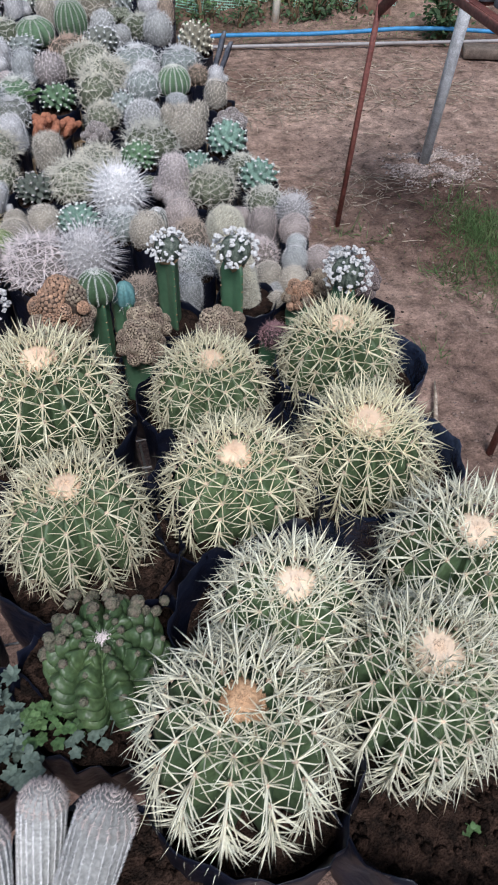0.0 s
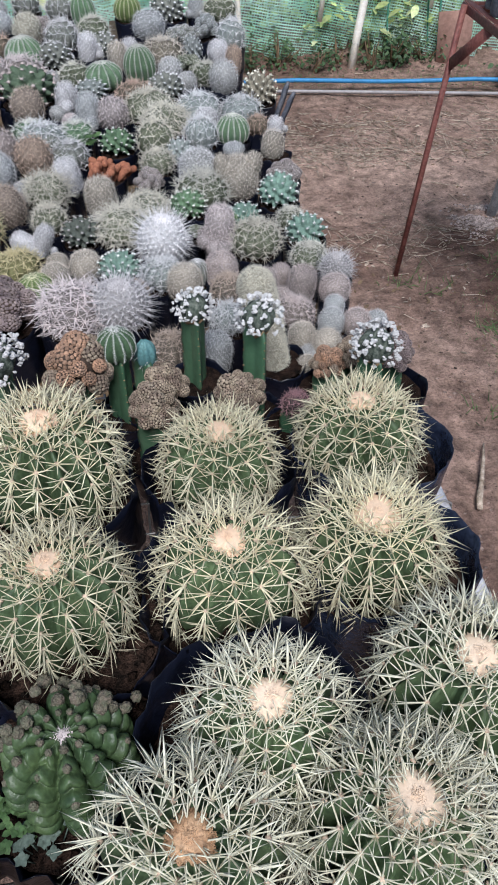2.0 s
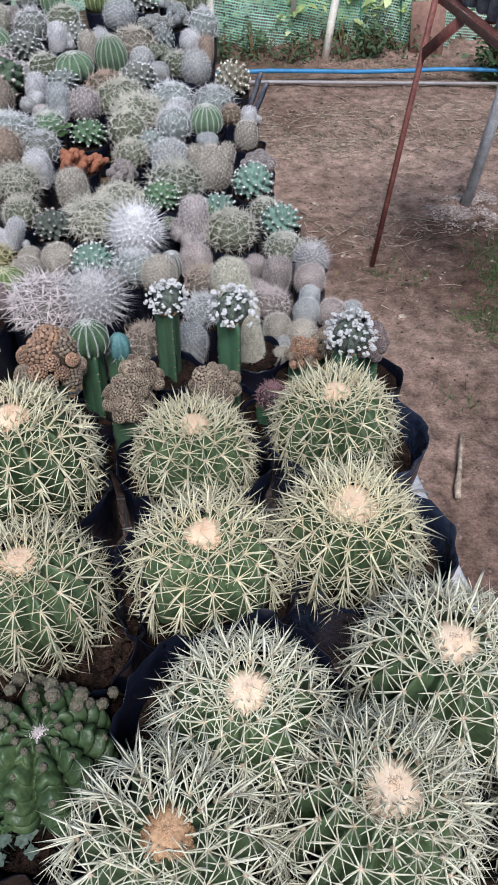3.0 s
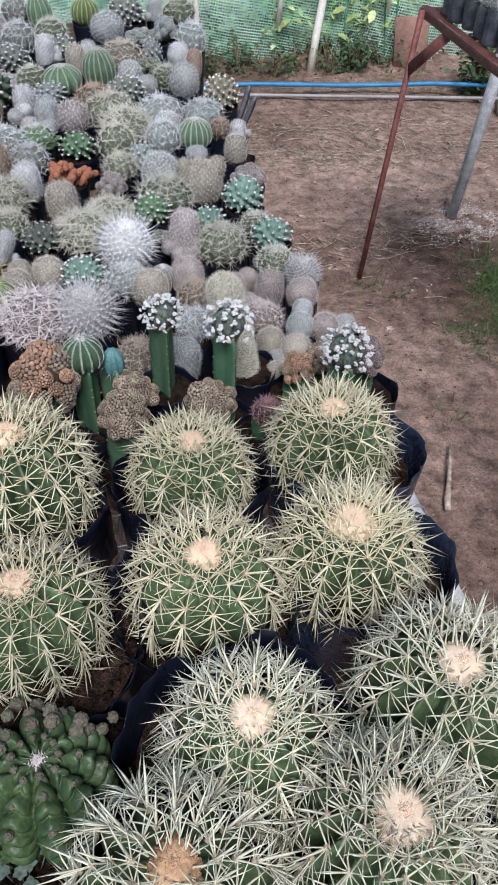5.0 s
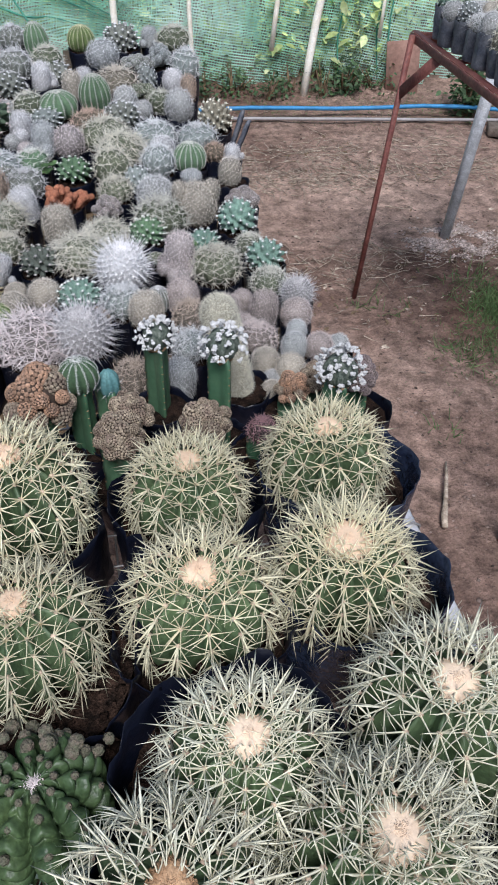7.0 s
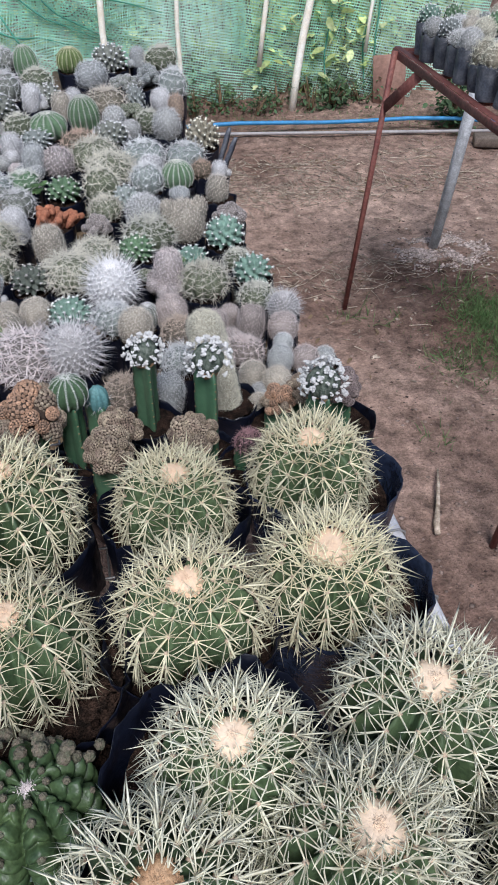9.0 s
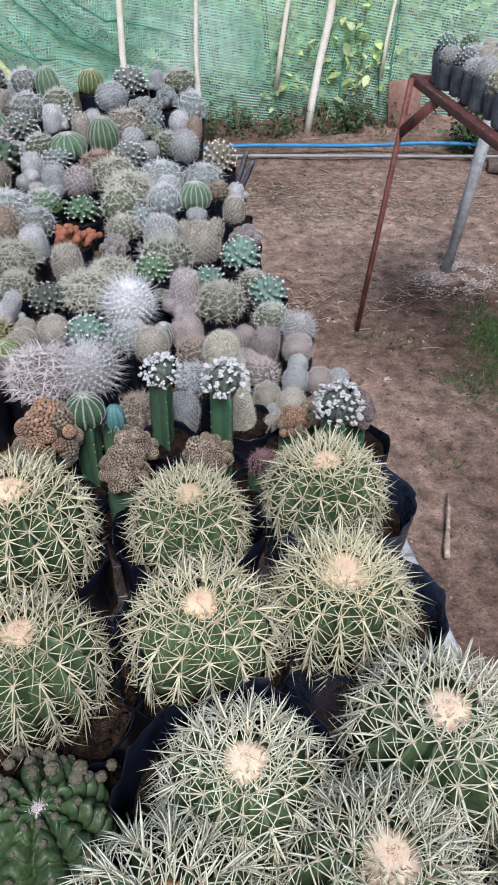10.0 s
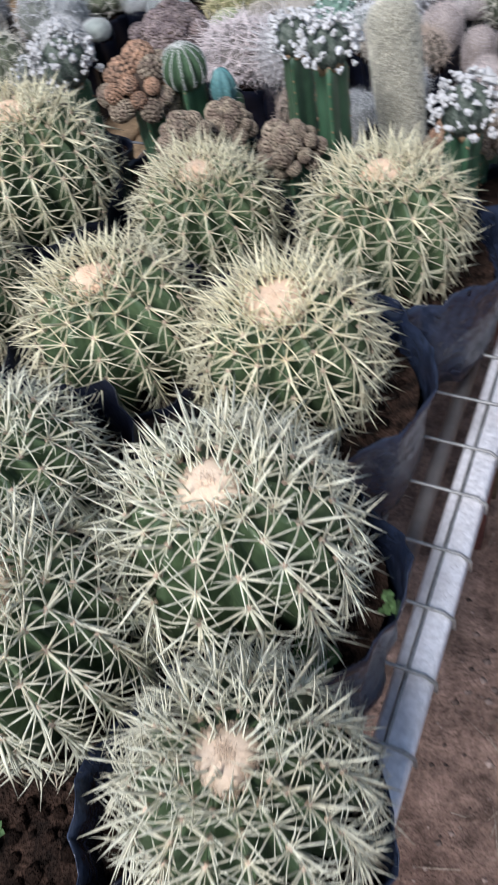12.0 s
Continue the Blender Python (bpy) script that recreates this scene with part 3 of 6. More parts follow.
    part("crown_spine_coat", mesh("crown_spine_coat", *join(crest)), M_SPINE_Y if gold > 0.5 else M_SPINE_W, stem, "upright yellow spines round the crown" if gold > 0.5 else "upright ivory spines round the crown")
    part("areole_felt", mesh("areole_felt", *blobs(base, np.where(t > 0.75, 0.042, np.where(t > 0.3, 0.036, 0.026)))), M_FELT, stem, "tan felt cushions")
    # wool: a low uneven pad whose edge runs out towards the ribs
    cr = wide * g.uniform(0.93, 1.07)
    a = np.linspace(0, 2 * np.pi, 60, endpoint=False)
    rim = cr * (0.92 + 0.14 * np.abs(np.cos((a + turn) * ribs / 2)) + 0.08 * np.sin(a * 3 + seed) + g.normal(0, 0.05, 60))
    cv, cf = lathe([rim * 1.12, rim, rim * 0.8, rim * 0.5, rim * 0.05], [0.93, 0.985, 1.02, 1.04, 1.035], 60, cap=False)
    cf = cf + [tuple(range(240, 300))]
    m = 2600
    u, q = g.uniform(0, 1, m) ** 0.55, g.uniform(0, 6.28, m)
    u = u * np.interp(q, a, rim, period=2 * np.pi) * 1.18
    cp = np.stack([u * np.cos(q), u * np.sin(q), 1.035 - 1.3 * u * u], 1)
    fuzz = spikes(cp, np.stack([np.cos(q) * u * 3, np.sin(q) * u * 3, np.full(m, 0.8)], 1) + g.normal(0, 0.40, (m, 3)), g.uniform(0.012, 0.036, m), 0.0100)
    part("crown", mesh("crown", *join([(cv, cf), fuzz])), M_CROWN_TAWNY if tawny else M_CROWN if gold > 0.5 else M_CROWN_PALE, stem,
         "tawny brown woolly crown" if tawny else "peach-coloured woolly crown" if gold > 0.5 else "pale cream woolly crown")
    return root


barrel(-0.058, 0.637, 1.000, 0.077, 16, 0.9, 0.40, 10, seed=1, tall=1.0, bag=0.092, label="large round barrel cactus, green with yellowed spines")
barrel(0.130, 0.642, 0.957, 0.064, 15, 0.9, 0.47, 9, seed=2, bag=0.080)
barrel(0.299, 0.658, 0.964, 0.068, 16, 0.9, 0.45, 9, seed=3, bag=0.088, shift=(0.016, -0.005))
barrel(0.271, 0.496, 0.966, 0.068, 15, 1.0, 0.52, 10, seed=4, bag=0.088, shift=(0.020, 0.0), wide=0.30, label="barrel cactus with dense golden spines and a wide peach crown")
barrel(0.123, 0.482, 0.971, 0.070, 13, 0.9, 0.46, 9, seed=5, bag=0.088)
barrel(-0.044, 0.471, 0.976, 0.066, 14, 0.9, 0.46, 9, seed=6, bag=0.092, shift=(0.008, -0.012))
barrel(0.131, 0.313, 0.985, 0.066, 14, 0.2, 0.48, 9, seed=7, bag=0.092, shift=(-0.008, 0.006), label="barrel cactus with long ivory spines in a black bag")
barrel(0.304, 0.323, 0.991, 0.074, 14, 0.2, 0.48, 9, seed=8, tall=1.05, bag=0.088, shift=(0.014, 0.0), label="barrel cactus with wide ribs and very long ivory spines")
barrel(0.211, 0.223, 1.003, 0.070, 16, 0.2, 0.43, 10, seed=9, tall=1.2, bag=0.106, shift=(0.004, -0.043), wide=0.26, label="tall barrel cactus with dense ivory spines")
barrel(0.059, 0.219, 1.000, 0.071, 13, 0.2, 0.50, 9, seed=10, tall=1.05, bag=0.086, shift=(0.012, -0.01), tawny=True, label="barrel cactus with long ivory spines and a tawny crown")
barrel(0.370, 0.191, 0.989, 0.061, 14, 0.2, 0.46, 11, seed=11, tall=1.25, bag=0.082, shift=(-0.010, -0.012))

# ---- small cacti, by kind: body and spines of radius 1 ----
PROTO = {}


def proto(kind, variant):
    key = (kind, variant)
    if key in PROTO:
        return PROTO[key]
    seed = variant * 3.7 + 1
    if kind in ("wool", "column"):
        # rows of small warts, each with a fine star of pale spines; columns are straight-sided
        full = 2.25 if kind == "wool" else 3.6
        rough = bumpy(0.05, 4, seed)
        n = (310, 280, 180, 165, 80)[variant]
        d = unit(spiral(n, -0.72) + rng.normal(0, 0.012, (n, 3)))

        def warty(T, A):
            q = np.stack([np.cos(T) * np.cos(A), np.cos(T) * np.sin(A), np.sin(T)], -1)
            ang = np.arccos(np.clip((q @ d.T).max(-1), -1, 1)) * math.sqrt(n) / 1.7
            return squarish(T, full) * (0.93 + 0.06 * np.clip(1 - ang ** 2, 0, 1)) * rough(T, A)
        body = ball(48, 26, warty) if variant < 2 else ball(16, 10, lambda T, A: squarish(T, full) * rough(T, A) * 0.96)
        p = d * squarish(np.arcsin(np.clip(d[:, 2], -1, 1)), full)[:, None]
        L = (0.24, 0.27, 0.27, 0.28, 0.30)[variant]
        wide = (0.0060, 0.0066, 0.0105, 0.0115, 0.018)[variant]
        sp = join([star(d, p, (8, 8, 6, 6, 5)[variant], L, wide, 0.36, 0.9, 0, 0.30), star(d, p, 2 if variant < 2 else 1, L * 1.25, wide * 0.9, 0.75, 0.9, 0, 0.3)])
    elif kind == "tub":
        # blunt cone-shaped warts in spirals, each tipped with white felt and a few short spines
        n = (50, 66)[variant % 2]
        d = unit(spiral(n, -0.62) + rng.normal(0, 0.03, (n, 3)))
        w = 1.75 / math.sqrt(n)
        tall_ = rng.uniform(0.85, 1.15, n)

        def warts(T, A):
            p = np.stack([np.cos(T) * np.cos(A), np.cos(T) * np.sin(A), np.sin(T)], -1) @ d.T
            k = p.argmax(-1)
            ang = np.arccos(np.clip(p.max(-1), -1, 1)) / w
            return 0.66 + 0.34 * tall_[k] * np.clip(1 - ang ** 1.5, 0, 1) ** 0.9
        body = ball(68, 36, warts)
        tips = d * (0.655 + 0.34 * tall_)[:, None]
        sp = join([blobs(tips, rng.uniform(0.050, 0.085, n)), star(d, tips, 7, 0.19, 0.012, 0.34, 0.4, 0, 0.15)])
    elif kind == "spiny":
        ribs = 13
        body = ball(ribs * 4, 11, lambda T, A: 0.97 - 0.16 * np.cos(T) * np.abs(((A * ribs / (2 * np.pi)) % 1) - 0.5) * 2)
        d = []
        for k in range(ribs):
            for t in np.linspace(-0.35, 1.40, 6 if variant < 2 else 5) + rng.uniform(-0.08, 0.08):
                a = 2 * np.pi * k / ribs
                d.append((np.cos(t) * np.cos(a), np.cos(t) * np.sin(a), np.sin(t)))
        d = np.array(d)
        sp = join([star(d, d, 8 if variant < 2 else 5, 0.42, 0.0135 + 0.0015 * variant, 0.32, 0.4, 0.40, 0.14), star(d, d, 3 if variant < 2 else 2, 0.52, 0.015 + 0.001 * variant, 0.72, 0.8, 0.35, 0.2),
                   blobs(d, 0.032, True)])
    elif kind == "tangle":
        # long thin pale spines that curl through each other and hide the stem
        body = ball(20, 10, lambda T, A: 0.86 + 0 * T)
        d = unit(spiral(80, -0.45) + rng.normal(0, 0.04, (80, 3)))
        sp = join([star(d, d * 0.88, 9, 0.60, 0.0125, 0.36, 0.5, 0.55, 0.25), star(d, d * 0.88, 3, 0.66, 0.015, 0.7, 0.9, 0.5, 0.3)])
    elif kind == "whitespiny":
        body = ball(28, 18, bumpy(0.05, 6, seed))
        d = spiral(240, -0.66)
        cap = spiral(60, 0.93)
        sp = join([star(d, d, 8, 0.17, 0.014, 0.30, 0.4, 0, 0.12), star(d, d, 2, 0.62, 0.0130, 0.85, 0.7, 0, 0.10), blobs(d, 0.024, True), blobs(cap * 0.99, 0.045), star(cap, cap, 4, 0.14, 0.014, 0.6)])
    elif kind == "cluster":
        body = ball(16, 10)
        d = spiral(60, -0.5)
        sp = star(d, d, 6, 0.26, 0.026, 0.32)
    elif kind == "ribbed":
        n = (13, 17)[variant % 2]
        body = ball(n * 6, 22, lambda T, A: 1 - 0.17 * np.cos(T) * (np.abs(((A * n / (2 * np.pi)) % 1) - 0.5) * 2) ** 1.2)
        d = []
        for k in range(n):
            for t in np.linspace(-0.5, 1.42, 16):
                a = 2 * np.pi * (k + 0.5) / n
                d.append((np.cos(t) * np.cos(a), np.cos(t) * np.sin(a), np.sin(t)))
        d = np.array(d)
        sp = join([star(d, d * 0.995, 6, 0.13, 0.012, 0.35), blobs(d * 0.995, 0.028, True), blobs(spiral(16, 0.97) * 0.99, 0.05, True)])
    elif kind == "smooth":
        body = ball(42, 20, lambda T, A: 1 - 0.22 * np.cos(T) * (np.abs(((A * 7 / (2 * np.pi)) % 1) - 0.5) * 2) ** 1.6)
        d = spiral(26, -0.9)
        d = d[d[:, 2] < 0.1]
        sp = star(d, d * 0.95, 3, 0.55, 0.02, 0.6, 0.8, 0.2)
    elif kind == "loph":
        # a dark core set all over with small flat-topped warts in spirals
        d = spiral(68 + 16 * variant, -0.5)
        t, s = tangents(d)
        knob, kf = lathe([0.178, 0.160, 0.070], [0.0, 0.065, 0.105], 5, cap=False)
        kf = kf + [tuple(range(10, 15))]
        body = ball(14, 9, lambda T, A: 0.92 + 0 * T)
        sp = join([(d[i] * 0.89 + (0.85 + 0.3 * rng.uniform()) * (knob[:, :1] * t[i] + knob[:, 1:2] * s[i] + knob[:, 2:3] * d[i]), kf) for i in range(len(d))])
    PROTO[key] = (mesh(kind + "_stem", *body), mesh(kind + "_spines", *sp))
    return PROTO[key]


KINDS = {
    "wool": ("woolly ball cactus", "fine woolly spines"),
    "tub": ("warty felt-tipped cactus", "white felt tips and short spines"),
    "column": ("woolly column cactus", "fine woolly spines"),
    "tangle": ("low cactus under long curling spines", "long curling pale spines"),
    "spiny": ("squat cactus with tangled spines", "long tangled spines"),
    "whitespiny": ("round cactus with radiating spines", "straight radiating spines"),
    "cluster": ("clump of round cactus heads", "short fuzzy spines"),
    "smooth": ("smooth ribbed cactus", "few thin spines"),
    "ribbed": ("ribbed globe cactus", "small spine tufts"),
    "loph": ("warty clustered cactus", "flat brown warts"),
}
COLOUR_WORD = {"snow": "snow-white", "straw": "straw-coloured", "bluegrey": "blue-grey", "frost": "frosty grey", "rose": "dusky rose", "mint": "blue-green", "rust": "rusty brown",
               "olive": "olive green", "lime": "bright green", "dark": "dark grey-green", "gold": "golden", "red": "red-flecked green", "purple": "purple-grey"}


def heads(kind, stem, n, low, skin, coat):
    """Small heads crowded over a clump, each a part with its own coat."""
    for q in spiral(n, low):
        if kind == "loph":
            k = random.uniform(0.22, 0.36) * (1.35 if q[2] > 0.8 else 1)
            c = q * np.array([0.84, 0.84, 0.66]) * random.uniform(0.85, 1.10) - np.array([0, 0, 0.1])
            coat = random.choice(LOPH_COATS[skin.name])
        else:
            k = random.uniform(0.24, 0.36)
            c = q * np.array([0.78, 0.78, 0.66]) * random.uniform(0.92, 1.08) - np.array([0, 0, 0.1])
        body, sp = proto(kind, random.randrange(2))
        t = Vector(q).to_track_quat("Z", "Y").to_matrix().to_4x4()
        m = Matrix.Translation(Vector(c)) @ t @ pose(0, 0, 0, 0, 0, random.uniform(0, 360)) @ Matrix.Diagonal((k, k, k, 1))
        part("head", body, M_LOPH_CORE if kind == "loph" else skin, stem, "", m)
        part("wart_coat" if kind == "loph" else "spine_coat", sp, coat, stem, "", m)


CORE = mesh("core", *ball(16, 10, lambda T, A: 0.62 + 0 * T))


def cactus(kind, tint, x, y, r, tall=1.0, base=None, bag=0.075, skin=None, lean=None, ears=0, brood=0, pot=0.0):
    """A small bagged cactus; r its radius, tall its height against its width, base the bench that it stands on."""
    base = BENCH2 if base is None else base
    root = thing("potted_cactus", pose(x, y, base), f"small {COLOUR_WORD.get(tint, tint)} {KINDS[kind][0]} in a black bag", "cactus", "small bagged cacti")
    bagged(root, max(0.93 * r + 0.002, 0.026, pot), bag, 0.94)
    if kind == "wool" and tall > 1.24:
        kind = "column"
    far = 2 if kind in ("wool", "column", "spiny") and (y > 1.75 or x < -0.42) else 0
    body, sp = proto(kind, far + random.randrange(2))
    tip = (random.uniform(-5, 5), random.uniform(-5, 5) + (lean or 0))
    m = pose(0, 0, bag + 0.62 * r * tall, *tip, 0) @ pose(0, 0, 0, 0, 0, random.uniform(0, 360)) @ Matrix.Diagonal((r, r, r * tall, 1))
    if kind in ("loph", "cluster"):
        skin = ({"purple": M_LOPH_P, "orange": M_LOPH_O}.get(tint, M_LOPH)) if kind == "loph" else M_BODY[tint]
        stem = part("stem", CORE, skin, root, "", m)
        heads(kind, stem, 26 if kind == "loph" else 16, -0.2, skin, M_SP["grey" if kind == "loph" else tint])
        return root
    skin = skin or (M_WOOL if kind in ("wool", "column") else M_BODY)[tint]
    stem = part("stem", body, skin, root, "", m)
    part("spine_coat", sp, M_SP[tint], stem, KINDS[kind][1])
    if kind == "column" and tint in ("snow", "bluegrey", "white", "pink") and r < 0.034 and x > -0.45:
        brood = brood or random.randint(2, 4)
    # ears: two offsets high on the shoulders; brood: offsets crowding round the foot
    for side in (-1, 1)[:ears]:
        k = r * 0.40
        small, coat = proto("wool", 4)
        baby = part("offset", small, skin, root, "", pose(side * r * 0.80, 0.0, bag + 1.30 * r * tall) @ Matrix.Diagonal((k, k, k * 1.4, 1)))
        part("spine_coat", coat, M_SP[tint], baby)
    if brood:
        for j in range(brood):
            a, k = (random.uniform(0, 6.28) if brood < 6 else 2.4 * j), r * random.uniform(0.36, 0.58)
            spot = pose((r + 0.55 * k) * math.cos(a), (r + 0.55 * k) * math.sin(a), bag + k * random.uniform(0.5, 1.4)) @ Matrix.Diagonal((k, k, k * 1.05, 1))
            small, coat = proto("wool", 4)
            baby = part("offset", small, skin, root, "", spot)
            part("spine_coat", coat, M_SP[tint], baby)
    return root


cactus("spiny", "grey", -0.117, 2.668, 0.0502, 0.95)
cactus("spiny", "olive", -0.018, 2.742, 0.0496, 0.8)
cactus("tub", "grey", 0.010, 2.605, 0.0477, 0.73)
cactus("wool", "snow", -0.037, 2.552, 0.0272, 1.6)
cactus("ribbed", "lime", 0.098, 2.947, 0.0463, 0.99)
cactus("ribbed", "green", -0.051, 2.901, 0.0409, 1.49)
cactus("wool", "bluegrey", 0.161, 2.757, 0.0503, 0.92)
cactus("tub", "grey", 0.237, 2.939, 0.0622, 0.8)
cactus("wool", "bluegrey", 0.335, 2.953, 0.0269, 1.4)
cactus("spiny", "olive", 0.416, 2.917, 0.0580, 0.74)
cactus("cluster", "grey", 0.265, 2.665, 0.0514, 0.74)
cactus("cluster", "bluegrey", 0.342, 2.708, 0.0397, 1.2)
cactus("spiny", "white", 0.411, 2.603, 0.0448, 1.1)
cactus("tub", "bluegrey", 0.278, 2.495, 0.0312, 1.4)
cactus("cluster", "olive", 0.252, 2.408, 0.0476, 0.6)
cactus("wool", "snow", 0.356, 2.482, 0.0314, 1.15)
cactus("wool", "tan", 0.051, 2.456, 0.0285, 1.48)
cactus("wool", "snow", 0.089, 2.547, 0.0235, 1.4)
cactus("ribbed", "green", 0.112, 2.347, 0.0459, 1.25)
cactus("spiny", "tan", 0.183, 2.459, 0.0634, 0.7)
cactus("wool", "rust", 0.389, 2.389, 0.0229, 1.75)
cactus("wool", "grey", 0.341, 2.240, 0.0388, 1.2)
cactus("spiny", "olive", 0.298, 2.294, 0.0386, 0.9)
cactus("wool", "grey", 0.196, 2.320, 0.0331, 1.2)
cactus("wool", "grey", 0.239, 2.262, 0.0272, 0.96)
cactus("tub", "cream", 0.425, 2.132, 0.0473, 1.05)
cactus("tub", "grey", 0.178, 2.207, 0.0512, 0.75)
cactus("ribbed", "green", 0.007, 2.304, 0.0541, 0.75)
cactus("spiny", "olive", -0.073, 2.320, 0.0450, 0.8)
cactus("spiny", "rust", 0.088, 2.177, 0.0504, 0.62)
cactus("tub", "white", -0.027, 2.239, 0.0440, 0.6)
cactus("wool", "snow", -0.091, 2.137, 0.0286, 1.5)
cactus("wool", "grey", -0.114, 2.090, 0.0216, 0.86)
cactus("wool", "bluegrey", -0.035, 2.036, 0.0293, 1.59)
cactus("wool", "pink", -0.081, 2.033, 0.0212, 0.86)
cactus("wool", "pink", 0.026, 2.032, 0.0393, 1.0)
cactus("tub", "green", 0.032, 1.864, 0.0446, 0.75)
cactus("spiny", "straw", 0.120, 2.063, 0.0618, 0.65)
cactus("tangle", "straw", 0.156, 1.953, 0.0627, 0.7)
cactus("spiny", "straw", 0.125, 1.852, 0.0432, 1.0)
cactus("spiny", "straw", 0.123, 1.741, 0.0369, 0.8)
cactus("tub", "white", 0.178, 1.789, 0.0332, 0.99)
cactus("wool", "snow", 0.260, 1.970, 0.0310, 1.0)
cactus("spiny", "white", 0.250, 2.049, 0.0554, 0.65)
cactus("spiny", "white", 0.358, 2.021, 0.0520, 0.65)
cactus("spiny", "white", 0.237, 1.869, 0.0407, 1.0)
cactus("ribbed", "green", 0.318, 1.888, 0.0413, 0.95)
cactus("wool", "bluegrey", 0.311, 1.818, 0.0248, 0.56)
cactus("spiny", "rust", 0.389, 1.936, 0.0277, 0.86)
cactus("wool", "snow", 0.431, 1.916, 0.0195, 1.3)
cactus("wool", "tan", 0.403, 1.797, 0.0263, 1.25, pot=0.044)
cactus("wool", "grey", 0.210, 1.687, 0.0407, 1.0)
cactus("spiny", "olive", 0.211, 1.583, 0.0569, 0.62)
cactus("cluster", "pink", 0.402, 1.645, 0.0370, 0.9)
cactus("tub", "mint", 0.372, 1.551, 0.0446, 0.9)
cactus("tub", "green", 0.173, 1.529, 0.0419, 0.75)
cactus("tub", "mint", 0.285, 1.474, 0.0374, 0.65)
cactus("cluster", "pink", 0.097, 1.647, 0.0325, 1.0)
cactus("wool", "tan", -0.009, 1.571, 0.0310, 1.3)
cactus("wool", "snow", -0.080, 1.670, 0.0280, 1.5)
cactus("spiny", "grey", -0.079, 1.796, 0.0429, 0.8)
cactus("tub", "grey", -0.122, 1.854, 0.0301, 1.07)
cactus("spiny", "green", -0.066, 1.938, 0.0424, 0.65)
cactus("tangle", "straw", 0.085, 1.531, 0.0469, 0.6)
cactus("tangle", "straw", 0.033, 1.442, 0.0574, 0.65)
cactus("tub", "dark", -0.049, 1.438, 0.0417, 0.75)
cactus("whitespiny", "snow", 0.108, 1.369, 0.0471, 1.0)
cactus("cluster", "olive", 0.178, 1.426, 0.0181, 0.96)
cactus("spiny", "straw", 0.291, 1.358, 0.0480, 0.75)
cactus("tub", "mint", 0.398, 1.386, 0.0415, 0.8)
cactus("spiny", "olive", 0.378, 1.443, 0.0292, 0.8)
cactus("spiny", "olive", 0.384, 1.290, 0.0346, 0.7, bag=0.077)
cactus("whitespiny", "frost", 0.416, 1.206, 0.0282, 1.0, bag=0.097)
cactus("wool", "rose", 0.394, 1.130, 0.0262, 1.0, bag=0.104)
cactus("wool", "rose", 0.206, 1.233, 0.0291, 1.15, bag=0.091)
cactus("ribbed", "grey", 0.162, 1.234, 0.0220, 1.3, bag=0.090)
cactus("spiny", "white", 0.099, 1.237, 0.0381, 0.75, bag=0.090)
cactus("tub", "mint", 0.022, 1.293, 0.0415, 0.75, bag=0.077)
cactus("wool", "tan", -0.041, 1.309, 0.0296, 1.0)
cactus("wool", "tan", -0.096, 1.277, 0.0255, 1.0, bag=0.080)
cactus("wool", "tan", -0.095, 1.340, 0.0204, 0.9)
cactus("wool", "tan", 0.136, 1.183, 0.0302, 1.1, bag=0.102)
cactus("spiny", "brown", 0.207, 1.140, 0.0286, 1.0, bag=0.110)
cactus("wool", "rose", 0.276, 1.152, 0.0205, 1.5, bag=0.104)
cactus("wool", "rose", 0.296, 1.110, 0.0190, 1.2, bag=0.104)
cactus("wool", "rose", 0.308, 1.188, 0.0170, 1.3, bag=0.104)
cactus("wool", "rose", 0.337, 1.140, 0.0234, 1.35, bag=0.110)
cactus("spiny", "rose", 0.307, 1.062, 0.0330, 0.75, bag=0.110)
cactus("tangle", "white", 0.199, 1.059, 0.0325, 0.8, bag=0.110)
cactus("whitespiny", "frost", 0.022, 1.110, 0.0484, 0.85, bag=0.110)
cactus("tangle", "pink", -0.055, 1.112, 0.0614, 0.6, bag=0.110)
cactus("wool", "brown", 0.049, 1.168, 0.0220, 1.0, bag=0.106)
cactus("wool", "grey", -0.548, 3.080, 0.0368, 1.04)
cactus("wool", "tan", -0.439, 3.012, 0.0361, 1.44)
cactus("wool", "grey", -0.348, 3.028, 0.0342, 1.0)
cactus("wool", "bluegrey", -0.335, 2.839, 0.0561, 0.7)
cactus("spiny", "grey", -0.252, 3.073, 0.0485, 0.9)
cactus("spiny", "grey", -0.134, 3.006, 0.0500, 0.8)
cactus("wool", "cream", -0.459, 2.674, 0.0409, 1.00)
cactus("spiny", "grey", -0.427, 2.402, 0.0564, 0.65)
cactus("spiny", "rust", -0.318, 2.594, 0.0541, 0.75)
cactus("ribbed", "green", -0.222, 2.504, 0.0565, 0.9)
cactus("wool", "cream", -0.227, 2.740, 0.0440, 1.15)
cactus("cluster", "pink", -0.185, 2.778, 0.0403, 1.08)
cactus("wool", "rose", -0.343, 2.366, 0.0334, 1.45)
cactus("tub", "grey", -0.134, 2.497, 0.0565, 0.7)
cactus("wool", "grey", -0.142, 2.336, 0.0315, 0.68)
cactus("wool", "pink", -0.325, 2.150, 0.0397, 0.85)
cactus("spiny", "grey", -0.393, 2.222, 0.0460, 0.75)
cactus("wool", "brown", -0.190, 2.095, 0.0407, 1.15)
cactus("tub", "red", -0.196, 2.217, 0.0813, 0.7)
cactus("spiny", "pink", -0.222, 2.315, 0.0713, 0.7)
cactus("spiny", "grey", -0.330, 2.028, 0.0494, 0.7)
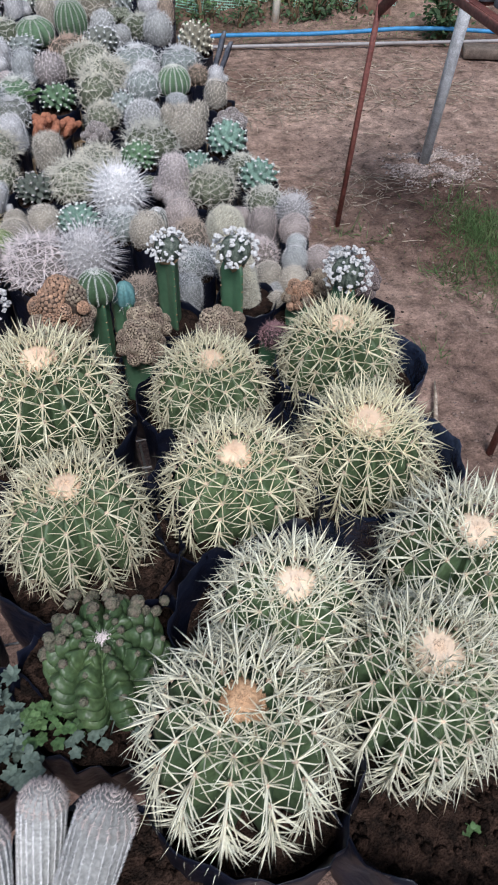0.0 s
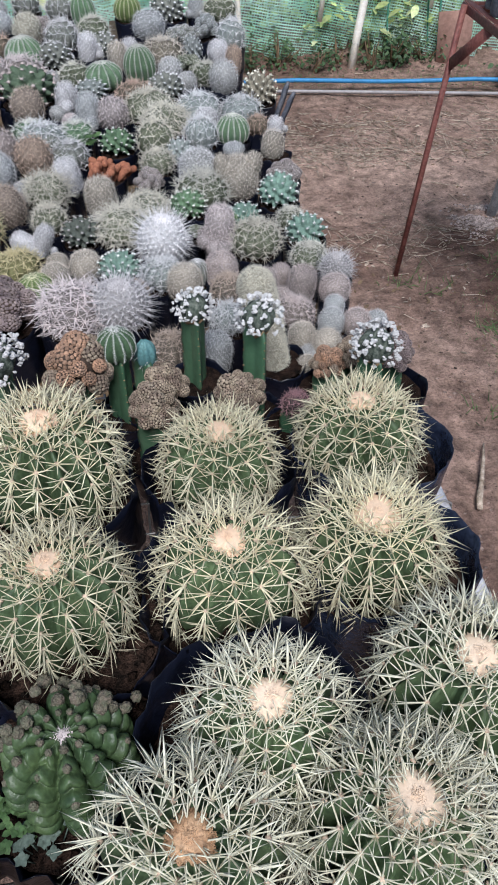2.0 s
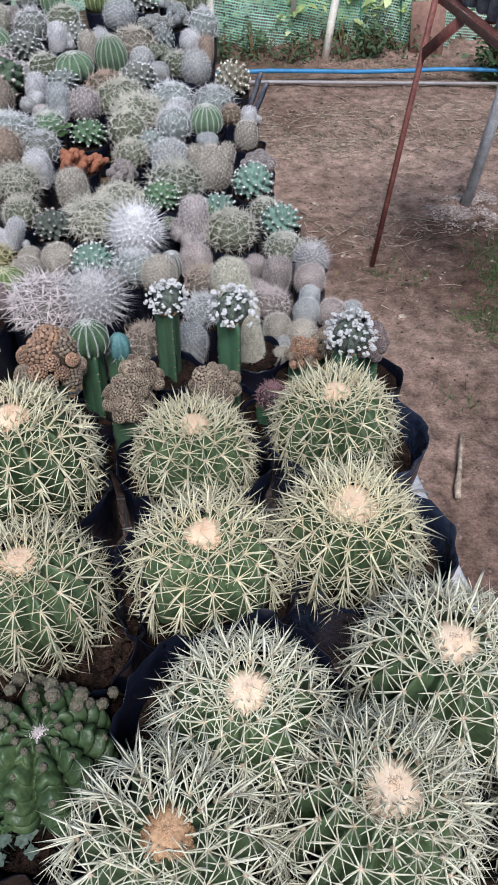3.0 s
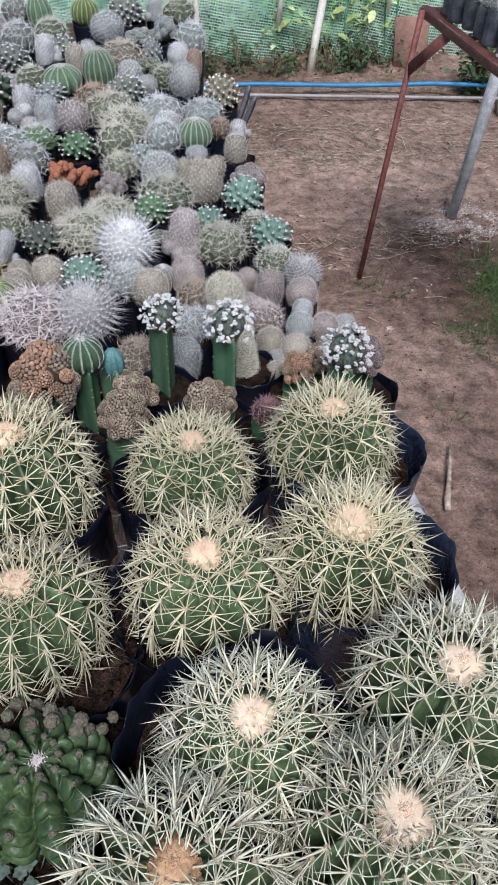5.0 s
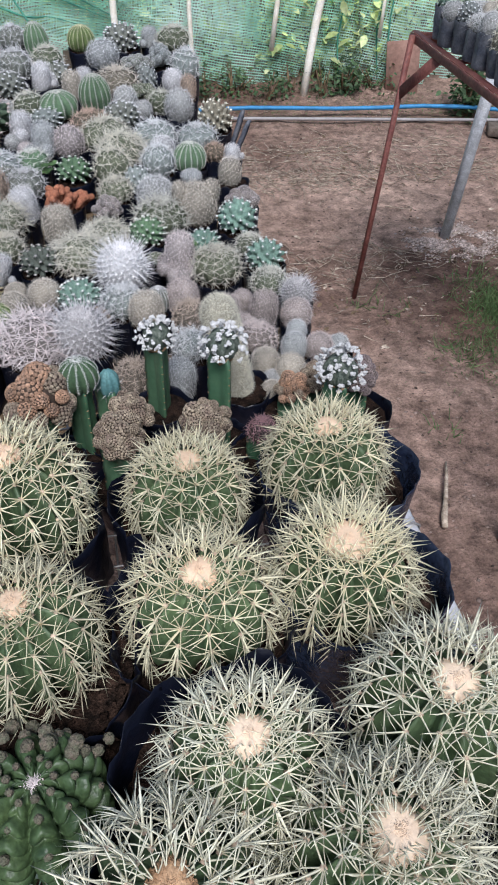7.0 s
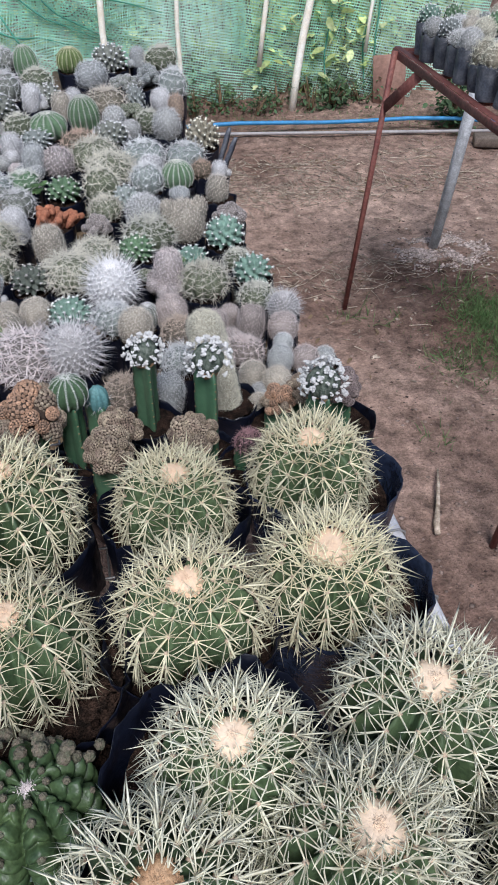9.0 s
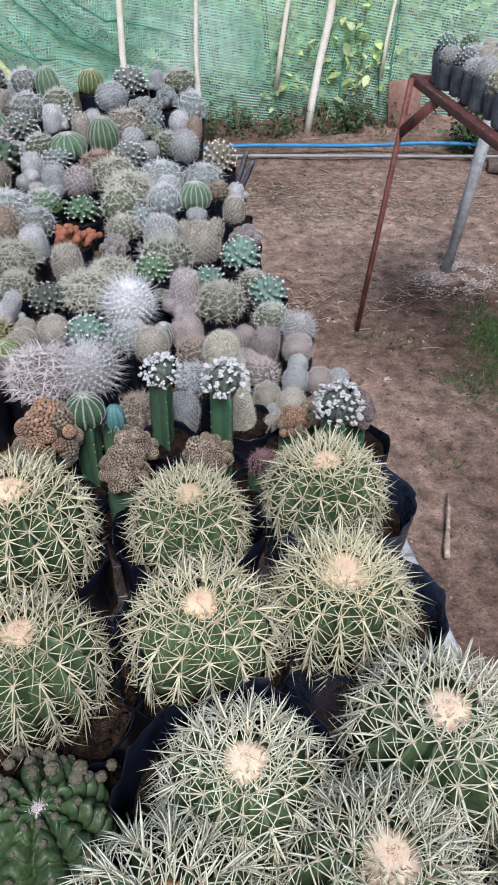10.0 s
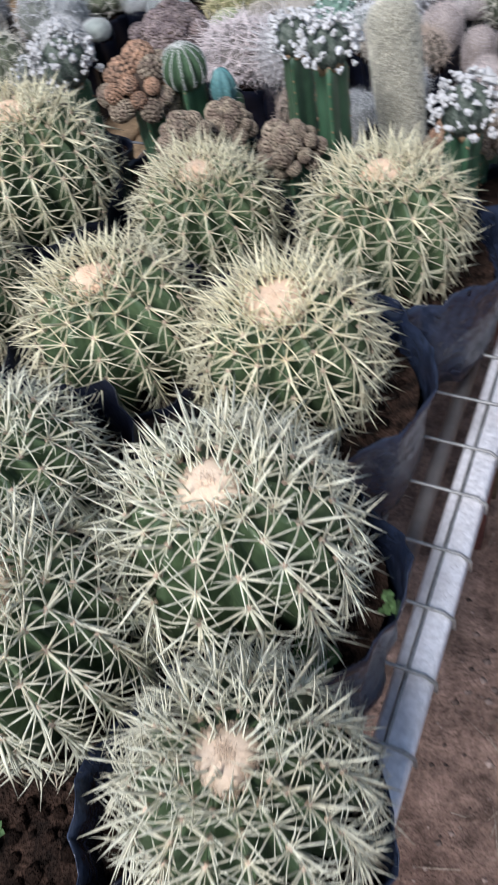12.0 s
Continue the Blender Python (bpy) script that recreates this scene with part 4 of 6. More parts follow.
cactus("spiny", "white", -0.356, 1.948, 0.0463, 0.75)
cactus("spiny", "grey", -0.335, 1.823, 0.0516, 0.8)
cactus("wool", "rose", -0.236, 1.812, 0.0393, 1.25)
cactus("wool", "rust", -0.157, 1.775, 0.0402, 1.2)
cactus("spiny", "white", -0.140, 1.886, 0.0532, 0.75)
cactus("spiny", "green", -0.177, 1.971, 0.0453, 0.55)
cactus("wool", "bluegrey", -0.311, 1.688, 0.0443, 1.05)
cactus("wool", "bluegrey", -0.240, 1.720, 0.0422, 1.0)
cactus("wool", "grey", -0.175, 1.657, 0.0242, 0.77)
cactus("wool", "bluegrey", -0.195, 1.626, 0.0239, 0.68)
cactus("tangle", "straw", -0.123, 1.619, 0.0503, 0.75)
cactus("spiny", "gold", -0.250, 1.463, 0.0426, 1.0)
cactus("wool", "brown", -0.205, 1.545, 0.0404, 1.1)
cactus("spiny", "straw", -0.115, 1.501, 0.0344, 0.85)
cactus("cluster", "olive", -0.251, 1.388, 0.0462, 0.9)
cactus("spiny", "gold", -0.169, 1.322, 0.0448, 0.65)
cactus("ribbed", "bluegrey", -0.259, 1.290, 0.0273, 1.05, bag=0.077)
cactus("ribbed", "lime", -0.126, 1.219, 0.0329, 0.8, bag=0.094)
cactus("wool", "mint", -0.237, 1.197, 0.0190, 0.55, bag=0.099)
cactus("loph", "purple", -0.175, 1.129, 0.0608, 0.8, bag=0.110)
cactus("wool", "tan", -0.440, 1.722, 0.0449, 0.76)
cactus("wool", "rose", -0.437, 1.547, 0.0391, 1.05)
cactus("wool", "tan", -0.351, 1.525, 0.0344, 1.37)
cactus("spiny", "white", -0.545, 1.561, 0.0427, 0.71)
cactus("spiny", "straw", -0.442, 1.346, 0.0571, 0.66)
cactus("wool", "bluegrey", -0.370, 1.357, 0.0361, 0.59)
cactus("ribbed", "bluegrey", -0.297, 1.321, 0.0351, 0.70)
cactus("wool", "mint", -0.365, 1.197, 0.0228, 0.71, bag=0.099)
cactus("spiny", "green", -0.600, 1.954, 0.0417, 0.55)
cactus("spiny", "gold", -0.635, 2.093, 0.0522, 0.55)
cactus("wool", "tan", -0.457, 2.065, 0.0410, 0.74)
cactus("ribbed", "green", -0.431, 1.863, 0.0488, 0.62)
cactus("wool", "grey", -0.646, 2.624, 0.0443, 0.82)
cactus("wool", "bluegrey", -0.741, 3.011, 0.0417, 0.87)
cactus("wool", "bluegrey", -0.542, 1.466, 0.0411, 0.88)
cactus("wool", "bluegrey", -0.437, 1.210, 0.0439, 1.32)
cactus("spiny", "olive", -0.666, 2.699, 0.0366, 0.82)
cactus("wool", "grey", -0.654, 2.963, 0.0361, 0.86)
cactus("wool", "grey", -0.730, 2.583, 0.0315, 1.35)
cactus("wool", "grey", -0.738, 2.932, 0.0320, 1.38)
cactus("spiny", "olive", -0.555, 2.534, 0.0420, 1.02)
cactus("wool", "straw", -0.530, 2.443, 0.0444, 0.96)
cactus("wool", "grey", -0.671, 2.478, 0.0376, 1.26)
cactus("wool", "grey", -0.449, 2.843, 0.0456, 1.02)
cactus("wool", "grey", -0.551, 2.787, 0.0302, 1.14)
cactus("spiny", "olive", -0.726, 2.820, 0.0430, 0.98)
cactus("wool", "tan", -0.588, 2.926, 0.0384, 0.98)
cactus("wool", "tan", -0.421, 2.546, 0.0309, 0.93)
cactus("wool", "olive", -0.570, 2.193, 0.0324, 1.32)
cactus("wool", "rose", -0.664, 2.301, 0.0433, 0.84)
cactus("wool", "grey", -0.654, 2.186, 0.0390, 1.22)
cactus("wool", "rose", -0.480, 2.948, 0.0410, 0.99)
cactus("wool", "grey", -0.657, 3.056, 0.0334, 0.89)
cactus("wool", "olive", -0.623, 2.387, 0.0406, 0.81)
cactus("wool", "rose", -0.437, 3.109, 0.0339, 0.91)
cactus("wool", "bluegrey", -0.665, 2.880, 0.0465, 1.16)
cactus("spiny", "olive", -0.518, 1.764, 0.0319, 1.06)
cactus("wool", "tan", -0.445, 1.981, 0.0383, 0.94)
cactus("wool", "tan", -0.421, 1.456, 0.0330, 1.23)
cactus("spiny", "olive", -0.539, 2.125, 0.0354, 1.18)
cactus("spiny", "olive", -0.537, 2.706, 0.0431, 1.12)
cactus("tub", "white", -0.480, 2.277, 0.0449, 1.24)
cactus("wool", "rose", -0.492, 1.616, 0.0355, 0.97)
cactus("tub", "white", -0.555, 2.024, 0.0340, 1.14)
cactus("spiny", "olive", -0.510, 1.932, 0.0374, 1.05)
cactus("spiny", "olive", -0.547, 2.334, 0.0300, 1.39)
cactus("wool", "tan", -0.594, 2.996, 0.0327, 0.85)
cactus("wool", "grey", -0.663, 2.550, 0.0307, 1.12)
cactus("wool", "grey", -0.526, 2.853, 0.0360, 1.14)
cactus("wool", "rose", -0.749, 2.041, 0.0420, 1.1)
cactus("spiny", "brown", -0.634, 1.818, 0.0440, 0.85)
cactus("spiny", "gold", -0.703, 2.106, 0.0400, 0.8)
cactus("wool", "tan", -0.689, 1.812, 0.0360, 0.9)
cactus("wool", "grey", -0.844, 2.184, 0.0400, 1.0)
cactus("spiny", "olive", -0.782, 2.255, 0.0440, 0.9)
cactus("spiny", "grey", -0.783, 1.963, 0.0420, 0.9)
cactus("wool", "tan", -0.905, 2.134, 0.0400, 1.0)

# a few with a shape of their own
cactus("wool", "pink", 0.222, 1.385, 0.028, 1.75, brood=14)
cactus("wool", "tan", 0.291, 1.612, 0.044, 1.1, ears=2)
cactus("wool", "snow", -0.150, 1.398, 0.019, 1.75, lean=-48)
cactus("wool", "snow", -0.126, 1.398, 0.018, 2.1, lean=24)

# ---- grafted row ----
def stock_mesh(height, r, seed):
    """Three-winged green stock with scalloped edges and a dry cut top."""
    nu, nv = 42, 14
    a = np.linspace(0, 2 * np.pi, nu, endpoint=False)
    rows, hs = [], []
    for j in range(nv):
        h = height * j / (nv - 1)
        wing = np.abs(((a * 3 / (2 * np.pi)) % 1) - 0.5) * 2
        scallop = 1 + 0.06 * math.sin(h * 190 + seed)
        rr = r * (0.44 + 0.62 * wing ** 2.2 * scallop)
        if j == nv - 1:
            rr = rr * 0.82
        rows.append(rr)
        hs.append(np.full(nu, h))
    return mesh("stock", *lathe(rows, hs, nu))


def graft(x, y, top, r, kind, label, stock_r=0.019, tint="grey", lean=(0, 0), bag=None, tall=1.0):
    """A graft: stock in a bag, with a scion of some kind whose centre lies at height top."""
    root = thing("grafted_cactus", pose(x, y, BENCH + 0.003), label, "cactus", "grafted cacti")
    bagged(root, *(bag or (max(0.042, r * 0.75), 0.046)), 0.80)
    h = top - BENCH - 0.003 - 0.034 - r * 0.55
    stem = part("stock", stock_mesh(h, stock_r, x * 90), M_STALK, root, "dark green three-winged stock", pose(0, 0, 0.031, lean[0], lean[1], random.uniform(-80, -64)))
    cushions = [(stock_r * 1.0 * math.cos(q), stock_r * 1.0 * math.sin(q), z) for q in (0.0, 2.094, 4.189) for z in np.arange(0.010, h - 0.006, 0.0125)]
    if cushions:
        part("areole_felt", mesh("areole_felt", *blobs(np.array(cushions), 0.0017, True)), M_CUT, stem, "tan cushions along the wing edges")
    at = pose(0, 0, 0.031, lean[0], lean[1], 0) @ pose(0, 0, h + r * 0.45, 0, 0, random.uniform(0, 360)) @ Matrix.Diagonal((r, r, r * tall, 1))
    if kind == "fluff":
        cv, cf = lathe([stock_r * 0.7, stock_r * 0.80, stock_r * 0.5, 0.002], [h - 0.006, h + 0.000, h + 0.003, h + 0.004], 12)
        part("cut", mesh("cut", cv * (1 + rng.normal(0, 0.02, cv.shape)), cf), M_CUT, root, "dry brown cut end", pose(0, 0, 0.031, lean[0], lean[1], 0))
        v, f = ball(40, 16, lambda T, A: 0.66 - 0.14 * np.cos(T) * np.abs(((A * 8 / (2 * np.pi)) % 1) - 0.5) * 2)
        head = part("scion", mesh("scion", v, f), M_ASTRO, root, "dark green star-ribbed head", at)
        d = unit(spiral(76, -0.40) + rng.normal(0, 0.07, (76, 3)))
        d = d[rng.uniform(0, 1, len(d)) < 0.80]
        p = d * (0.74 + 0.20 * rng.uniform(0, 1, (len(d), 1)))
        size = rng.uniform(0.06, 0.125, (len(d), 1))
        near = np.concatenate([p + rng.normal(0, 0.42, p.shape) * size for _ in range(9)])
        part("tuft_cover", mesh("tuft_cover", *blobs(near, np.tile(size[:, 0], 9) * rng.uniform(0.45, 0.75, len(near)))), M_FLUFF, head, "white fluffy tufts")
        return root
    body, sp = proto(kind, random.randrange(2))
    skin = {"purple": M_LOPH_P, "orange": M_LOPH_O, "brown": M_LOPH, "blue": M_BLUE}.get(tint) or M_BODY[tint]
    if kind == "loph":
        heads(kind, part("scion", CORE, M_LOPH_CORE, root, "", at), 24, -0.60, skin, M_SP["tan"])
        return root
    head = part("scion", body, skin, root, "", at)
    part("spine_coat", sp, M_SP["tan" if kind == "loph" else "mint" if tint == "blue" else tint], head)
    return root


FL = "grafted cactus with white fluffy tufts on a tall green stock"
LO = "grafted clump of warty brown heads on a green stock"
graft(-0.129, 0.822, 0.950, 0.043, "fluff", FL)
graft(0.128, 0.890, 0.955, 0.031, "fluff", FL, 0.0185)
graft(0.202, 0.803, 0.994, 0.033, "fluff", FL, 0.0185)
graft(0.343, 0.760, 0.966, 0.036, "fluff", FL)
graft(-0.027, 0.812, 0.936, 0.042, "loph", LO, tint="orange")
graft(0.081, 0.800, 0.905, 0.028, "loph", LO, tint="brown")
graft(0.063, 0.738, 0.924, 0.031, "loph", LO, 0.024, tint="brown")
graft(0.171, 0.757, 0.914, 0.032, "loph", LO, tint="brown")
graft(0.022, 0.831, 0.947, 0.0255, "ribbed", "grafted round green cactus with white-striped ribs", tint="striped")
graft(0.058, 0.845, 0.918, 0.0150, "smooth", "small grafted blue-green ribbed cactus", tint="blue", tall=1.5)
graft(0.248, 0.768, 0.872, 0.018, "spiny", "small grafted purple-spined cactus", tint="magenta")
graft(0.310, 0.845, 0.878, 0.024, "loph", LO, tint="orange")
graft(0.345, 0.850, 0.885, 0.025, "loph", LO, tint="brown")
graft(0.392, 0.812, 0.912, 0.026, "loph", LO, tint="purple", bag=(0.050, 0.066))

# plants at the far side of the second bench's near end
for kind, tint, x, y, r in (("wool", "grey", -0.37, 1.11, 0.040), ("spiny", "grey", -0.46, 1.19, 0.045), ("wool", "tan", -0.56, 1.14, 0.042), ("spiny", "straw", -0.45, 1.05, 0.042),
                            ("tub", "grey", -0.36, 1.01, 0.038), ("wool", "rose", -0.55, 1.02, 0.040), ("spiny", "pink", -0.64, 1.08, 0.044), ("wool", "grey", -0.63, 1.24, 0.042)):
    cactus(kind, tint, x, y, r, 1.0, bag=0.10)

# plants along the far side of the first bench
cactus("tub", "dark", -0.172, 0.40, 0.034, 0.9, BENCH, 0.085)
cactus("wool", "grey", -0.20, 0.22, 0.034, 1.0, BENCH, 0.080)
cactus("spiny", "olive", -0.18, 0.54, 0.036, 0.9, BENCH, 0.085)

# plants along the edge between the benches
cactus("wool", "bluegrey", 0.163, 0.975, 0.026, 1.35, bag=0.100)
cactus("spiny", "brown", 0.096, 0.972, 0.032, 1.0, bag=0.115)
cactus("wool", "tan", 0.306, 0.990, 0.022, 1.05, bag=0.115)
cactus("wool", "tan", 0.340, 0.962, 0.023, 1.1, bag=0.115)
cactus("wool", "grey", 0.311, 0.960, 0.014, 1.0, bag=0.110)
cactus("wool", "tan", 0.296, 0.905, 0.016, 1.0, BENCH, 0.030)
cactus("wool", "white", 0.361, 1.022, 0.0205, 1.2, bag=0.115)
cactus("wool", "white", 0.376, 1.062, 0.0165, 1.1, bag=0.122)
cactus("wool", "rose", 0.404, 1.022, 0.0225, 1.1, bag=0.108)
cactus("wool", "white", 0.441, 1.030, 0.0175, 1.2, bag=0.102)


def hairy_column(x, y, bottom, top, r):
    root = thing("column_cactus", pose(x, y, BENCH + 0.003), "tall hairy tan column cactus in a black bag", "cactus")
    bagged(root, 0.045, 0.05, 0.9)
    n = 26
    hs = np.linspace(0, top - bottom, n)
    rr = [r * (0.86 + 0.14 * math.sin(min(1, h / 0.08) * 1.57)) * math.sqrt(max(0.02, 1 - max(0, (h - (hs[-1] - r * 1.1)) / (r * 1.1)) ** 2)) for h in hs]
    stem = part("stem", mesh("stem", *lathe(rr, hs, 40)), M_WOOL["cream"], root, "", pose(0, 0, bottom - BENCH, -15, -11, 0))
    base, way = [], []
    for i in range(12000):
        k = rng.uniform(0, n - 1.01)
        j = int(k)
        rad = rr[j] + (rr[j + 1] - rr[j]) * (k - j)
        q = rng.uniform(0, 6.28)
        base.append((rad * math.cos(q), rad * math.sin(q), hs[j] + (hs[1] - hs[0]) * (k - j)))
        up = 0.3 + 2.0 * max(0, (hs[j] - hs[-1] * 0.9) / (hs[-1] * 0.1))
        way.append((math.cos(q), math.sin(q), up))
    w = np.array(way) + rng.normal(0, 0.55, (len(way), 3))
    part("hair_coat", mesh("hair_coat", *spikes(base, w, rng.uniform(0.004, 0.008, len(base)), 0.00024)), M_SP["cream"], stem, "soft cream hairs")


hairy_column(0.246, 0.908, 0.815, 0.972, 0.0252)

# a bag of soil with nothing in it, at the near end
root = thing("soil_bag", pose(0.297, 0.060, BENCH + 0.004), "black plastic bag filled with dark soil", "bag")
bagged(root, 0.046, 0.062, 0.9)

# orange finger cactus
root = thing("finger_cactus", pose(0.005, 1.735, BENCH2), "orange finger cactus sprawling over its black bag", "cactus")
bagged(root, 0.045, 0.07)
for i in range(30):
    q = i * 0.75
    a = Vector((0.05 * math.cos(q) * random.uniform(0.2, 1), 0.02 * math.sin(q), 0.066))
    b = a + Vector((random.uniform(-0.035, 0.035), random.uniform(-0.02, 0.012), random.uniform(0.014, 0.046)))
    mid = (a + b) / 2 + Vector((0, 0, 0.006))
    k = random.uniform(0.65, 0.9)
    part("finger", mesh("finger", *tube([a, a.lerp(mid, 0.5), mid, mid.lerp(b, 0.6), b, b + (b - mid) * 0.18], [0.007 * k, 0.010 * k, 0.011 * k, 0.011 * k, 0.009 * k, 0.003 * k], 8)), M_ORANGE, root)

# ---- chin cactus with pups, weeds, finger clump by the front edge ----
root = thing("chin_cactus", pose(-0.034, 0.334, BENCH + 0.003), "dark green chin cactus crowned with brown pups", "cactus")
bagged(root, 0.090, 0.085, 0.9)


RIBS, WAVE = 10, 24.0


def chin(T, A):
    """Broad rounded ribs parted by narrow clefts and creased across, the creases rising from cleft to crest."""
    u = A * RIBS / (2 * np.pi)
    w = np.abs((u % 1) - 0.5) * 2
    hump = np.abs(np.sin(WAVE * (T + 0.16 * w) / 2 + (np.floor(u) % 2) * 1.3)) ** 0.7
    c = np.clip(np.cos(T) * 1.7, 0, 1)
    return squarish(T, 2.3) * (0.70 + 0.15 * c * (1 - w ** 2.2) + 0.17 * c * hump * (1 - 0.35 * w ** 4) - 0.12 * c * w ** 9)


CHIN_AT = pose(0, -0.006, 0.108, -6, 0, 10) @ Matrix.Diagonal((0.057, 0.057, 0.056, 1))
stem = part("stem", mesh("stem", *ball(RIBS * 18, 170, chin)), M_GYM, root, "green ribbed stem with chin-like bumps", CHIN_AT)
d0 = spiral(16, -0.5)


def knobs(T, A):
    """One skin swollen into a few round knobs."""
    q = np.stack([np.cos(T) * np.cos(A), np.cos(T) * np.sin(A), np.sin(T)], -1)
    ang = np.arccos(np.clip((q @ d0.T).max(-1), -1, 1))
    return 0.68 + 0.36 * np.clip(1 - (ang / 0.52) ** 2, 0, 1) ** 0.6


pup = mesh("pup", *ball(28, 16, knobs))
for rib in range(RIBS):
    a = 2 * math.pi * (rib + 0.5) / RIBS
    back = math.sin(a) > -0.2
    for e in (1.22, 0.98, 0.72, 0.42) if back else (1.22, 0.90, 0.52):
        e += random.uniform(-0.07, 0.07)
        reach = 0.99 * float(squarish(np.array(e), 2.3)) * (0.93 if e > 1 else 1.0)
        p = Vector((math.cos(e) * math.cos(a), math.cos(e) * math.sin(a), math.sin(e))) * reach
        k = random.uniform(0.085, 0.120) if back and e < 1.1 else random.uniform(0.050, 0.072)
        for m in range(random.randint(1, 3) if k > 0.08 else 1):
            off = Vector((random.uniform(-0.15, 0.15), random.uniform(-0.08, 0.14), random.uniform(0.0, 0.09))) * m
            part("pup", pup, M_PUP, stem, "", pose(*(p + off), random.uniform(-30, 30), random.uniform(-30, 30), random.uniform(0, 360)) @ Matrix.Diagonal((k, k, k * 1.1, 1)))
n = 160
part("crown", mesh("crown", *spikes(np.stack([rng.normal(0, 0.06, n), rng.normal(0, 0.06, n), np.full(n, 0.72)], 1), rng.normal(0, 0.7, (n, 3)) + [0, 0, 1], 0.09, 0.012)), M_SP["pink"], stem, "pinkish woolly crown")


def leaf_mesh(n, length, width, curl):
    v = []
    for i in range(n + 1):
        u = i / n
        w = width * math.sin(math.pi * min(1, u * 0.93 + 0.06)) ** 0.8
        z = -curl * u * u
        v += [(-w, u * length, z + 0.12 * w), (0, u * length, z), (w, u * length, z + 0.12 * w)]
    return np.array(v), grid_faces(3, n + 1, wrap=False)


def weed(x, y, z, n, size, material, label, spread=0.02, name="weed"):
    root = thing(name, pose(x, y, z), label, "weed")
    lv, lf = leaf_mesh(4, size, size * 0.46, size * 0.3)
    pcs, st = [], []
    for i in range(n):
        c = Vector((random.uniform(-spread, spread), random.uniform(-spread, spread), random.uniform(0.008, 0.022)))
        st.append(tube([(c.x * 0.6, c.y * 0.6, 0), c], 0.0006, 5))
        k = random.randint(3, 6)
        for j in range(k):
            m = pose(*c, random.uniform(5, 30), 0, 360 * j / k + random.uniform(-15, 15))
            pcs.append(([m @ Vector(p) for p in lv], lf))
    part("foliage", mesh("foliage", *join(pcs)), material, root)
    part("stem", mesh("stem", *join(st)), material, root)


weed(-0.088, 0.292, 0.868, 26, 0.0065, M_LEAF, "bright green clover-like weed sprouting from the soil", 0.024)
weed(-0.055, 0.262, 0.868, 9, 0.006, M_ROSETTE, "small green seedlings in dark soil", 0.022)
weed(-0.005, 0.262, 0.868, 6, 0.006, M_ROSETTE, "small green seedlings in dark soil", 0.015)
weed(-0.112, 0.258, 0.868, 6, 0.009, M_ROSETTE, "pale blue-green rosette weed", 0.010)
weed(0.195, 0.405, 0.866, 5, 0.0045, M_LEAF, "tiny green weed at a bag's edge", 0.008)
weed(0.401, 0.336, 0.862, 4, 0.0045, M_LEAF, "tiny green weed in barrel soil", 0.006)
weed(0.345, 0.700, 0.866, 8, 0.007, M_LEAF, "small green weeds in barrel soil", 0.015)
weed(0.256, 0.244, 0.862, 2, 0.022, M_STALK, "broad dark green leaf between bags", 0.006)
weed(0.366, 0.282, 0.852, 2, 0.017, M_LEAF, "yellow-green leaf lying on barrel soil", 0.005)
weed(0.228, 0.119, 0.858, 3, 0.006, M_LEAF, "tiny pale seedling in dark soil", 0.005)
weed(0.243, 1.431, 0.772, 5, 0.014, M_LEAF, "bright green leafy weed among small cacti", 0.010)
weed(-0.020, 1.868, 0.772, 6, 0.013, M_LEAF, "green leafy weed beside a warty cactus", 0.014)
root = thing("succulent", pose(-0.162, 0.302, BENCH + 0.003), "grey-green leafy succulent clump in a black bag", "succulent")
bagged(root, 0.062, 0.082)
lv, lf = leaf_mesh(4, 0.011, 0.0032, 0.002)
pcs = []
for i in range(60):
    c = Vector((random.uniform(-0.045, 0.045), random.uniform(-0.045, 0.045), 0.080 + random.uniform(0.0, 0.020)))
    for j in range(9):
        m = pose(*c, random.uniform(5, 55), 0, 40 * j + random.uniform(-12, 12)) @ Matrix.Scale(random.uniform(0.7, 1.1), 4)
        pcs.append(([m @ Vector(p) for p in lv], lf))
part("foliage", mesh("foliage", *join(pcs)), M_ROSETTE, root, "dusty grey-green leaf rosettes")

